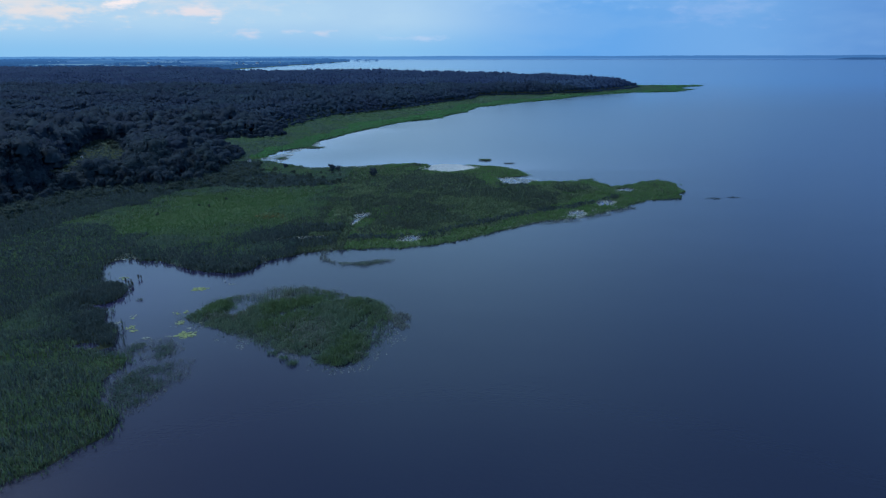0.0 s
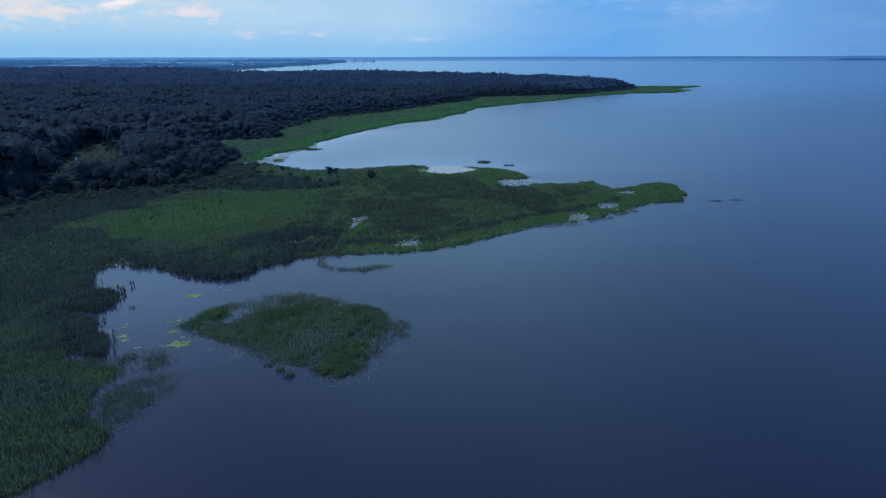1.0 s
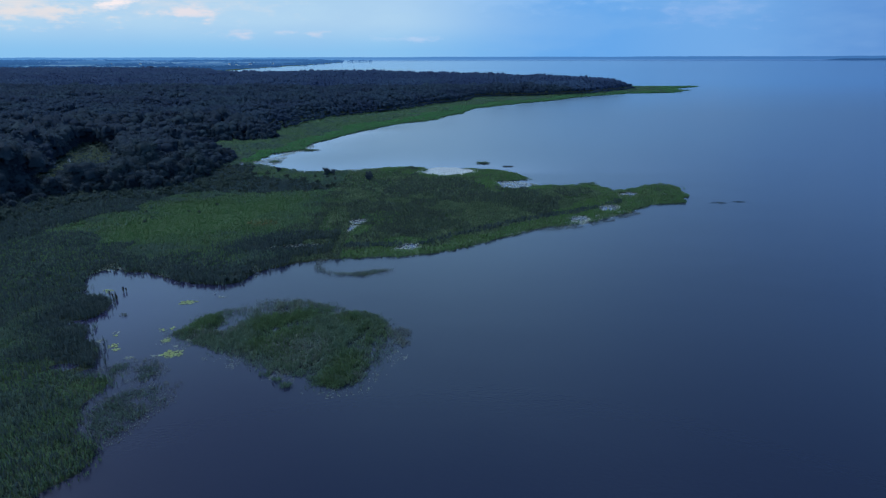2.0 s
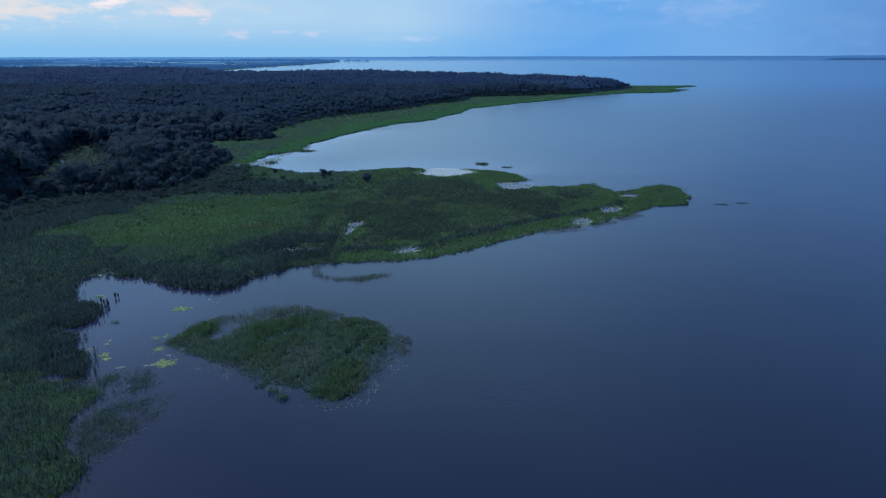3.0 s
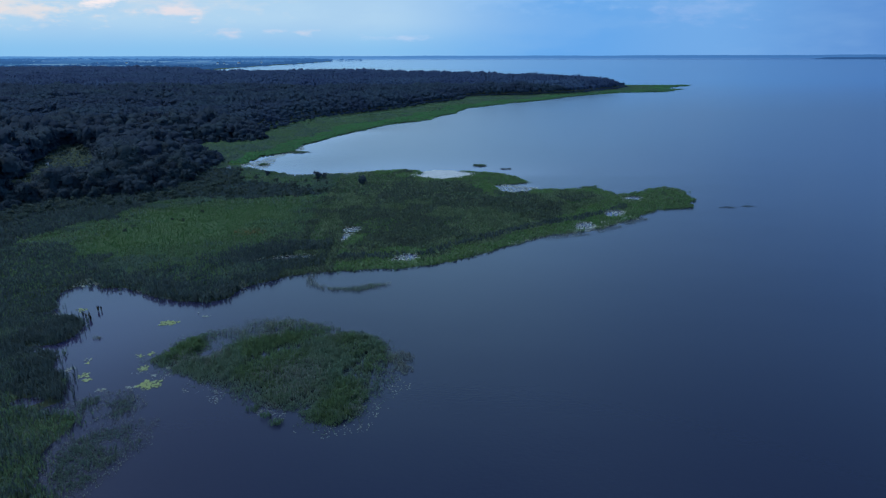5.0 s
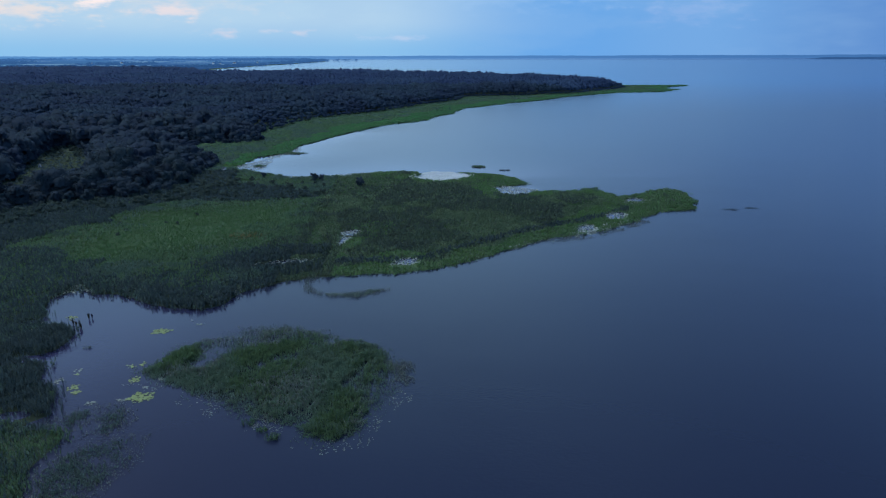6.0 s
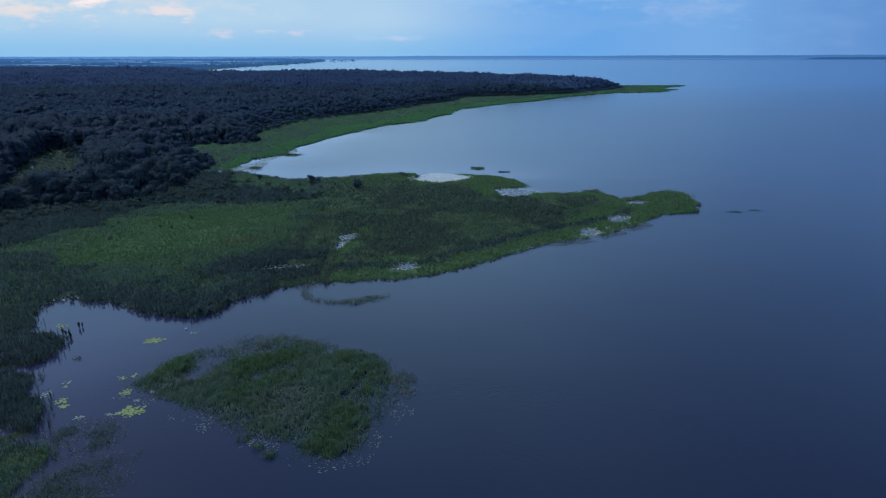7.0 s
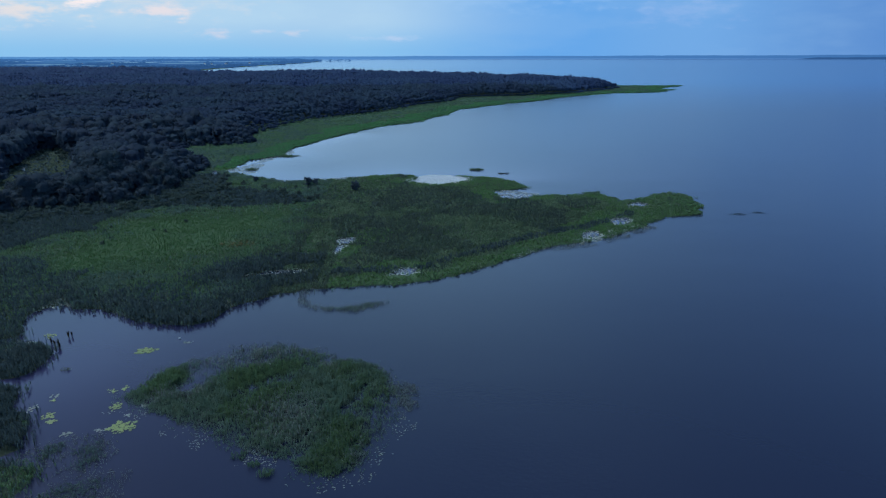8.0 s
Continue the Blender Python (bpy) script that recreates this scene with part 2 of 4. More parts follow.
M_LILY = material("lily_leaf", ((0.095, 0.140, 0.024), (0.17, 0.22, 0.038)), 0.45, "object", 1.5, (0.11, 0.165, 0.03), 0.4, 0.4)
M_LILY_PALE = material("pale_lily_leaf", ((0.078, 0.103, 0.078), (0.147, 0.172, 0.129)), 0.35, "object", 1.5, (0.113, 0.138, 0.095), 0.4, 0.5)
# matt stand-ins for bright sky reflected in calm shallows, and for pale plants
M_SHEEN_PALE = material("pale_plants_and_sheen", ((0.19, 0.23, 0.20), (0.33, 0.37, 0.33)), 0.45, "island", 6, (0.22, 0.27, 0.22), 0.4, 0.08)
M_SHEEN_BRIGHT = material("bright_water_sheen", ((0.36, 0.40, 0.40), (0.52, 0.55, 0.53)), 0.5, "island", 6, (0.34, 0.39, 0.37), 0.5, 0.08)
M_STAKE = material("wet_wood", ((0.02, 0.018, 0.015), (0.04, 0.035, 0.03)), 0.8, "object", 0.3)


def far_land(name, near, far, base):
    """Land kilometres away: an emission ramp gives it the colour of the air towards the horizon."""
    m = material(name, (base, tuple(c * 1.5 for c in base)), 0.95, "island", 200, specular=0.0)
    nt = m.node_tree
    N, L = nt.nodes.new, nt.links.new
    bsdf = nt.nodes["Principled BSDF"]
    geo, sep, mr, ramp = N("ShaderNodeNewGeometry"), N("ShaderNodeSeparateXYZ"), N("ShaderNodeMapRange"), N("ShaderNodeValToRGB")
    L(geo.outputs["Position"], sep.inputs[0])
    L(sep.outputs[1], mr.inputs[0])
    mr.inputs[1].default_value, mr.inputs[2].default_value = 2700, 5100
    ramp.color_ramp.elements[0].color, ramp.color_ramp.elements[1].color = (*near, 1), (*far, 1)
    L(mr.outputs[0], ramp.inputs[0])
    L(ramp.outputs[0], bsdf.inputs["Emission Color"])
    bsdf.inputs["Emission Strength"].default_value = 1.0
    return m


# the glow stands for distant air on land, copses, fields and pasture alike
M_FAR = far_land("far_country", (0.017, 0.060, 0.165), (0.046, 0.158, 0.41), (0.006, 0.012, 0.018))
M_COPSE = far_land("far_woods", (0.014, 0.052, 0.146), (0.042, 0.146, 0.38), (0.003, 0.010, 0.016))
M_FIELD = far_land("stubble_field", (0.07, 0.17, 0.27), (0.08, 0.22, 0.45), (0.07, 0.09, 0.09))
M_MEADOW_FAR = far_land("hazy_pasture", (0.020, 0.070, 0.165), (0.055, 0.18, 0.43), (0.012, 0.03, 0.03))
M_WALL = material("painted_wall", ((0.6, 0.6, 0.58), (0.75, 0.74, 0.7)), 0.8, "object", 2)
M_ROOF = material("grey_roof", ((0.14, 0.13, 0.13), (0.2, 0.19, 0.18)), 0.8, "object", 2)


# ---- plan of the shores, in metres ----
COAST_WEST = [(-900, -700), (-260, -90), (-150, 30), (-110, 66), (-85, 88), (-77, 94), (-72, 101), (-69, 106), (-70, 112), (-78, 119),
              (-80, 123), (-82, 127), (-81, 134), (-81, 138), (-85, 141), (-92, 143), (-88, 145), (-90, 151), (-93, 156), (-99, 160),
              (-103, 168), (-109, 170), (-106, 175), (-103, 179), (-105, 187), (-111, 191), (-118, 192), (-120, 198), (-124, 204),
              (-126, 212), (-122, 219), (-115, 215), (-107, 214.5), (-98, 208), (-90, 204), (-79, 202), (-72, 203), (-67, 215), (-58, 222), (-46, 229)]
COAST_HEADLAND = [(-33, 230), (-19, 231), (1, 236), (14, 247), (29, 258), (44, 269), (58, 274), (77, 285), (94, 298), (111, 313),
                  (128, 316), (137, 332), (141, 352), (132, 364), (115, 355), (99, 345), (92, 361), (75, 361), (57, 359), (46, 354.5), (38, 353.5), (33.5, 362), (35, 372),
                  (44, 376), (55, 381), (50, 400), (38, 411), (26, 417), (10, 420), (24, 408), (18, 399), (6, 394), (-6, 396), (-14, 402), (-8, 412), (-12, 421), (-26, 424), (-37, 420),
                  (-56, 411), (-79, 406), (-94, 407)]
COAST_BAY = [(-109, 419), (-129, 433), (-136, 448), (-131, 485), (-112, 508), (-113, 541), (-99, 580), (-53, 686), (-2, 747), (55, 891),
             (102, 951), (212, 1070), (293, 1157), (376, 1222), (471, 1243), (540, 1322), (505, 1345), (565, 1425), (630, 1485), (560, 1480), (475, 1490)]
COAST_BACK = [(400, 1610), (115, 1890), (-290, 2210), (-700, 2150), (-850, 2560), (-985, 2960), (-997, 3170), (-967, 3480), (-886, 3800), (-812, 3936),
              (-760, 4128), (-701, 4338), (-649, 4515), (-723, 4738), (-874, 4878), (-986, 5004), (-1286, 5141), (-1835, 5400), (-6100, 5400), (-6100, -700)]
ISLAND = [(-77, 163.5), (-75, 166.5), (-73, 171.5), (-69, 178.5), (-63, 182), (-56, 186.5), (-45, 187), (-34, 183), (-26, 177), (-20, 174.5), (-15, 167.5), (-12.8, 161),
          (-14.2, 154.5), (-16.6, 147), (-20, 140), (-24, 135), (-27, 133.5), (-32, 136.5), (-34.5, 140.5), (-40, 142.5), (-46.5, 146.5), (-51.5, 148.5), (-57.5, 152), (-65, 157)]
FOREST = [(-900, 240), (-260, 262), (-222, 276), (-221, 290), (-214, 305), (-208, 325), (-192, 338), (-166, 346), (-148, 366), (-147, 396), (-153, 430), (-157, 462),
          (-184, 496), (-196, 540), (-150, 560), (-163, 616), (-149, 717), (-117, 770), (-64, 831), (-20, 922), (43, 1010), (67, 1102),
          (172, 1129), (294, 1206), (400, 1320), (430, 1370), (400, 1560), (115, 1850), (-290, 2170), (-700, 2110), (-870, 2480), (-1060, 2650),
          (-2600, 2750), (-2600, 240)]
CLEARING = [(-250, 372), (-262, 405), (-284, 465), (-303, 505), (-307, 536), (-284, 530), (-252, 478), (-228, 431), (-222, 410), (-236, 406), (-250, 414), (-244, 396), (-232, 368)]
# stands of one kind of plant within the marsh and on the islet
BULRUSH_TONGUES = [[(-117, 169), (-119, 180), (-115, 189), (-105, 185), (-102, 178), (-106, 169), (-112, 165)],
                   [(-111, 162), (-102, 167), (-99, 160), (-89, 150), (-88, 143), (-96, 144), (-103, 151)]]
REED_STANDS = [[(31, 357), (50, 350), (63, 322), (55, 290), (42, 291), (32, 318)], [(-53, 308), (-33, 321), (-8, 306), (2, 278), (-8, 255), (-28, 259), (-38, 276)],
               [(-17, 379), (13, 385), (29, 351), (31, 314), (9, 315), (-13, 336), (-33, 321), (-35, 348)]]
SCRUB = [(-140, 345), (-158, 410), (-138, 412), (-122, 384), (-92, 376), (-62, 358), (-66, 347), (-102, 340)]
GRASSY = [[(-65, 389), (-30, 410), (-17, 393), (-30, 360), (-57, 355)], [(4, 289), (8, 301), (17, 294), (26, 276), (17, 273)], [(-127, 174), (-122, 179), (-125, 182), (-130, 178)],
          [(-92, 132), (-88, 142), (-81, 138), (-80, 132), (-82, 128), (-88, 127)]]
DEAD_EDGES = [[(-101, 211), (-93, 203)], [(-69, 217), (-66, 208)], [(-125, 213), (-123, 221), (-116, 216)], [(-119, 183), (-115, 191)]]
ISLET_GREEN = [[(-60, 158), (-50, 152), (-47, 162), (-43, 169), (-34, 179), (-40, 182), (-47, 175), (-56, 172), (-57, 168)],
               [(-31, 141), (-24, 138), (-15, 164), (-20, 173), (-26, 173), (-32, 175), (-25, 161)], [(-78, 167), (-68, 177), (-63, 170), (-69, 166), (-73, 162)]]
ISLET_GREY = [(-48, 156), (-41, 164), (-32, 160), (-32, 152), (-35, 143), (-43, 148)]
HUT = (-137.5, 424)
# strip kept free of trees and bushes towards the camera so the hut shows
HUT_SIGHTLINE = [HUT, (-130, 400)]
MEADOW = [(-156, 236), (-152, 264), (-153, 301), (-145, 318), (-121, 328), (-86, 338), (-58, 327), (-60, 292), (-88, 268), (-112, 250), (-132, 230)]
PONDS = [[(-42, 266), (-41, 278), (-43, 285), (-36, 287), (-36, 282), (-39, 276)], [(-20, 241), (-14, 247), (-10, 246), (-11, 241)],
         [(98, 338), (99.5, 332), (110.5, 333), (110, 341), (104, 342)], [(80.5, 307), (85, 312.5), (91.5, 312), (86.5, 301.5), (80.5, 301.5)],
         [(-71, 241), (-63, 246), (-49, 248), (-50, 245), (-63, 243)], [(61, 282), (63, 288), (69.5, 291.5), (69.5, 285), (66, 280)]]


def hashed(i, j, seed):
    v = np.sin(i * 127.1 + j * 311.7 + seed * 74.7) * 43758.5453
    return v - np.floor(v)


def patchy(x, y, size, seed, octaves=3):
    """Soft random patches of that size in metres, 0 to 1."""
    total, amp, norm = 0.0, 1.0, 0.0
    for k in range(octaves):
        u, v = x / size * 2 ** k + 17.3 * seed, y / size * 2 ** k - 9.1 * seed
        i, j = np.floor(u), np.floor(v)
        a, b = u - i, v - j
        a, b = a * a * (3 - 2 * a), b * b * (3 - 2 * b)
        n = (hashed(i, j, seed) * (1 - a) + hashed(i + 1, j, seed) * a) * (1 - b) + (hashed(i, j + 1, seed) * (1 - a) + hashed(i + 1, j + 1, seed) * a) * b
        total, norm, amp = total + n * amp, norm + amp, amp * 0.5
    return total / norm


def inward(poly, x, y):
    """How far inside an outline each place lies; negative outside."""
    best, odd = np.full(x.shape, 1e12), np.zeros(x.shape, bool)
    for (ax, ay), (bx, by) in zip(poly, poly[1:] + poly[:1]):
        dx, dy = bx - ax, by - ay
        t = np.clip(((x - ax) * dx + (y - ay) * dy) / (dx * dx + dy * dy), 0, 1)
        best = np.minimum(best, (x - ax - t * dx) ** 2 + (y - ay - t * dy) ** 2)
        if ay != by:
            odd ^= ((ay > y) != (by > y)) & (x < ax + (y - ay) / (by - ay) * dx)
    return np.where(odd, 1, -1) * np.sqrt(best)


def near_line(line, x, y):
    best = np.full(x.shape, 1e12)
    for (ax, ay), (bx, by) in zip(line, line[1:]):
        dx, dy = bx - ax, by - ay
        t = np.clip(((x - ax) * dx + (y - ay) * dy) / (dx * dx + dy * dy), 0, 1)
        best = np.minimum(best, (x - ax - t * dx) ** 2 + (y - ay - t * dy) ** 2)
    return np.sqrt(best)


MAINLAND = COAST_WEST + COAST_HEADLAND + COAST_BAY + COAST_BACK


def ragged(x, y):
    wide = np.clip((np.hypot(x, y) - 300) / 900, 0, 1)
    near = np.where((x < -60) & (y < 235), 0.5, 1.0)
    return ((patchy(x, y, 6, 3) - 0.5) * 4 + (patchy(x, y, 15, 13) - 0.5) * 5) * near + (patchy(x, y, 40, 4) - 0.5) * 18 * wide


# narrow water cuts between the bulrush tongues
CUTS = [[(-112, 195.5), (-119, 195.2), (-123.5, 192.5)], [(-100, 172), (-105, 171), (-112, 171.5)], [(-83, 144.5), (-88, 143.5), (-98, 145)]]


def mainland(x, y):
    d = inward(MAINLAND, x, y) + ragged(x, y)
    for line in CUTS:
        d = np.minimum(d, near_line(line, x, y + (patchy(x, y, 4, 7) - 0.5) * 2.5) - 1.9)
    for p in PONDS:
        d = np.minimum(d, -inward(p, x, y) + (patchy(x, y, 4, 5) - 0.5) * 3)
    return d


def island(x, y):
    d = inward(ISLAND, x, y) + (patchy(x, y, 5, 6) - 0.5) * 3.4 + (patchy(x, y, 13, 28) - 0.5) * 1.6
    pool = 1.9 - near_line([(-63.5, 167), (-62.5, 170), (-62, 174)], x + (patchy(x, y, 4, 8) - 0.5) * 4, y)
    cut = near_line([(-37, 138), (-32, 142.5)], x + (patchy(x, y, 3, 27) - 0.5) * 3, y) - 0.9
    return np.minimum(np.minimum(d, -pool), cut)


# ---- ground and water ----
def lines(spans):
    out = []
    for a, b, step in spans:
        out += list(np.arange(a, b, step))
    return np.array(out + [spans[-1][1]], float)


def sheet(name, xs, ys, height, mat):
    X, Y = np.meshgrid(xs, ys)
    x, y = X.ravel(), Y.ravel()
    z = height(x, y)
    nx, ny = len(xs), len(ys)
    i = (np.arange(ny - 1)[:, None] * nx + np.arange(nx - 1)[None, :]).ravel()
    faces = np.stack([i, i + 1, i + nx + 1, i + nx], 1)
    me = raw_mesh(name, np.stack([x, y, z], 1), faces, mat)
    me.polygons.foreach_set("use_smooth", np.ones(len(me.polygons), bool))
    return new(name, me), x, y


def raw_mesh(name, verts, faces, mat):
    """A mesh from arrays; faces all of one corner count."""
    me = bpy.data.meshes.new(name)
    k = faces.shape[1]
    me.vertices.add(len(verts))
    me.vertices.foreach_set("co", np.asarray(verts, np.float32).ravel())
    me.loops.add(faces.size)
    me.loops.foreach_set("vertex_index", faces.astype(np.int32).ravel())
    me.polygons.add(len(faces))
    me.polygons.foreach_set("loop_start", np.arange(0, faces.size, k, dtype=np.int32))
    me.update(calc_edges=True)
    me.materials.append(mat)
    return me


def far_rise(x, y):
    """Lifts the far lake and land a little so the far waterline fits the camera's view."""
    a = np.clip((y - 3200) / 1965, 0, 1)
    return 25 * a * a * (3 - 2 * a)


def ground_height(x, y):
    d = np.maximum(mainland(x, y), np.minimum(island(x, y) - 1.2, -0.8))
    return np.where(d > 0, np.minimum(0.05 + d * 0.06, 0.6), np.maximum(d * 0.18, -2.5)) + (patchy(x, y, 9, 9) - 0.5) * 0.12 + far_rise(x, y)


XS = lines([(-6000, -1500, 180), (-1500, -400, 50), (-400, -150, 6), (-150, 160, 3.2), (160, 320, 10), (320, 800, 24), (800, 5600, 240)])
YS = lines([(-700, 60, 40), (60, 120, 5), (120, 260, 3.2), (260, 450, 4.5), (450, 620, 7), (620, 1600, 20), (1600, 4600, 120), (4600, 5200, 40)])
ground, gx, gy = sheet("ground", XS, YS, ground_height, M_GROUND)
land = mainland(gx, gy)
for kind, value in (("turf", np.clip(land / 3, 0, 1)), ("lush", np.clip(np.maximum.reduce([inward(MEADOW, gx, gy) / 24 + 0.4, np.where((gy > 440) & (land < np.where(gy < 600, 4, 12) + 0.018 * gy), 1.0, 0.0), np.where((gx > -40) & (gy < 440) & (land < 9), 1.0, 0.0)]), 0, 1) * np.clip(land / 2, 0, 1))):
    ground.data.attributes.new(kind, "FLOAT", "POINT").data.foreach_set("value", value.astype(np.float32))
tagged(ground, "low dark marshy ground sloping under the lake", "ground", kind="structure")
WXS = lines([(-6000, -1500, 360), (-1500, -400, 100), (-400, -150, 12), (-150, 160, 4), (160, 320, 10), (320, 800, 40), (800, 5600, 240)])
WYS = lines([(-700, 60, 60), (60, 120, 10), (120, 450, 4), (450, 620, 8), (620, 1600, 30), (1600, 4600, 120), (4600, 5200, 40)])
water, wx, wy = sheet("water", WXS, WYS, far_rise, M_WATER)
tagged(water, "dark blue lake water with fine ripples", "water", kind="structure")
shelter = inward(MAINLAND, wx, wy)
lee = np.exp(-np.maximum(-shelter, 0) / 22.0) * np.clip((wy - 395) / 12, 0, 1) * (wy < 640)
pond_calm = np.zeros_like(wx)
for p in PONDS + [[(33, 356), (46, 354), (57, 360), (54, 372), (36, 372)], [(-14, 402), (6, 394), (18, 399), (24, 408), (8, 420), (-8, 416)]]:
    pond_calm = np.maximum(pond_calm, np.clip((inward(p, wx, wy) + 5) / 6, 0, 1) * 0.9)
inner_bay = np.exp(-(np.hypot((wx + 102) / 30, (wy - 184) / 38)) ** 2) * 0.6
calm = np.clip(np.maximum(np.maximum(lee, pond_calm), inner_bay), 0, 1)
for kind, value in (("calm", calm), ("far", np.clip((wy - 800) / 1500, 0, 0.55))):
    water.data.attributes.new(kind, "FLOAT", "POINT").data.foreach_set("value", value.astype(np.float32))


# ---- marsh plants ----
def leafy_mesh(name, verts, faces, mat, normals):
    me = raw_mesh(name, verts, faces, mat)
    me.polygons.foreach_set("use_smooth", np.ones(len(me.polygons), bool))
    me.normals_split_custom_set_from_vertices(np.ascontiguousarray(normals, np.float32))
    return me


def scatter(box, density, seed):
    rng = np.random.default_rng(seed)
    n = int((box[1] - box[0]) * (box[3] - box[2]) * density)
    return rng.uniform(box[0], box[1], n), rng.uniform(box[2], box[3], n)


def blades(name, x, y, height, width, mat, seed, per=5, lean=0.5, base=None, even=1.0):
    """Tufts of leaves that fan out from one root each, all in one mesh; width is a tuft's reach."""
    rng = np.random.default_rng(seed)
    n = len(x)
    h = (np.broadcast_to(height, x.shape) * rng.uniform(0.75, 1.15, n))[:, None]
    w = (np.broadcast_to(width, x.shape) * rng.uniform(0.75, 1.3, n))[:, None]
    z0 = np.maximum(ground_height(x, y), -0.1) if base is None else base
    a = rng.uniform(0, 2 * np.pi, (n, per))
    reach = w * rng.uniform(0.15, 1.0, (n, per))
    half = w * rng.uniform(0.16, 0.34, (n, per))
    tx, ty = x[:, None] + np.cos(a) * reach, y[:, None] + np.sin(a) * reach
    turn = a + rng.uniform(0.7, 2.4, (n, per))
    tz = z0[:, None] + h * (1.05 - lean * (reach / w) ** 2) * rng.uniform(0.8, 1.1, (n, per))
    v = np.empty((n, 1 + per * 2, 3))
    v[:, 0] = np.stack([x, y, z0 + 0.02], 1)
    v[:, 1::2] = np.stack([tx - np.cos(turn) * half, ty - np.sin(turn) * half, tz], 2)
    v[:, 2::2] = np.stack([tx + np.cos(turn) * half, ty + np.sin(turn) * half, tz * rng.uniform(0.8, 1.0, (n, per))], 2)
    root = (np.arange(n) * (1 + per * 2))[:, None] + np.zeros((1, per), int)
    k = root + 1 + 2 * np.arange(per)[None, :]
    # leaves scatter light like one soft surface: normals lean upwards
    tilt = rng.normal(0, 0.55 / even, (n, 1 + per * 2, 2)) * np.array([1, 1])
    nor = np.concatenate([tilt, np.ones((n, 1 + per * 2, 1))], 2).reshape(-1, 3)
    nor /= np.linalg.norm(nor, axis=1)[:, None]
    return new(name, leafy_mesh(name, v.reshape(-1, 3), np.stack([root, k, k + 1], 2).reshape(-1, 3), mat, nor))


def clumps(x, y, size, seed):
    """Height factor that gives stands their lumpy tops."""
    return 0.4 + 1.2 * patchy(x, y, size, seed, 2)


def stuff(ob, label, category):
    return tagged(ob, label, category, kind="stuff")


def island_reeds():
    x, y = scatter((-86, -6, 126, 196), 26, 11)
    d = island(x, y)
    rng = np.random.default_rng(1)
    wob = (patchy(x, y, 5, 21) - 0.5) * 7
    groove = near_line([(-22, 166), (-27, 156), (-33, 145)], x + wob, y) < 1.0
    heart = np.exp(-np.hypot((x + 39) / 9, (y - 160) / 10) ** 2)
    gap = near_line([(-47, 167), (-39, 173), (-33, 178.5)], x + (patchy(x, y, 4, 21) - 0.5) * 5, y) < 2.2
    pool_rim = near_line([(-64, 164), (-62.5, 170), (-62, 180), (-57, 184)], x + (patchy(x, y, 4, 8) - 0.5) * 4, y) < 4.0
    thin = 0.42 * gap + 0.45 * (pool_rim & (y > 166)) + np.clip((y - 174) / 9, 0, 0.68) * (x < -28) + 0.5 * np.clip((patchy(x, y, 7, 24) - 0.56) * 8, 0, 1) + 0.42 * heart + 0.4 * groove
    thin = thin + 0.8 * np.clip((x + 21 - 0.1 * (y - 160)) / 5, 0, 1)
    stand = np.clip((d + 2.1) / 3.0, 0.07, 1) * (1 - np.clip(thin, 0, 0.82)) + 0.12 * (patchy(x, y, 3, 29) > 0.55)
    keep = (d > -3.2) & (rng.uniform(size=len(x)) < np.where(d < -1.5, 0.05 * (patchy(x, y, 4, 26) > 0.45), stand))
    thin = thin[keep]
    x, y, d, heart = x[keep], y[keep], d[keep], heart[keep]
    tone = patchy(x, y, 12, 22) + rng.normal(0, 0.07, len(x))
    grey = patchy(x, y, 9, 25) + rng.normal(0, 0.05, len(x)) - 0.3 * np.clip((y - 176) / 10, -0.2, 1) - 0.25 * heart
    h = 1.35 * (0.3 + 1.3 * patchy(x, y, 1.3, 23, 2)) * np.clip(0.5 + d / 5, 0.4, 1) * (1 - 0.45 * np.clip(thin, 0, 1))
    lush = np.max([inward(p, x, y) for p in ISLET_GREEN], 0) + rng.normal(0, 1.3, len(x))
    faded = inward(ISLET_GREY, x, y) + rng.normal(0, 2, len(x)) > 0
    dry = ((grey < 0.38) & (lush < 0) & (rng.uniform(size=len(x)) < 0.6)) | (faded & (rng.uniform(size=len(x)) < 0.38))
    green = ~dry & np.where(lush > 0, tone > 0.38, tone > 0.58)
    rest = ~dry & ~green
    for mask, mat, label in ((rest, M_ISLET, "grey-green reed stand growing on a small lake islet"), (green, M_ISLET_GREEN, "fresh green reed stand growing on a small lake islet"),
                             (dry, M_REED_DRY, "pale thin reed stalks growing on a small lake islet")):
        stuff(blades("reed_bed", x[mask], y[mask], h[mask], 0.17, mat, 31 + mask.sum() % 7, per=4, lean=0.3), label, "reeds")


island_reeds()


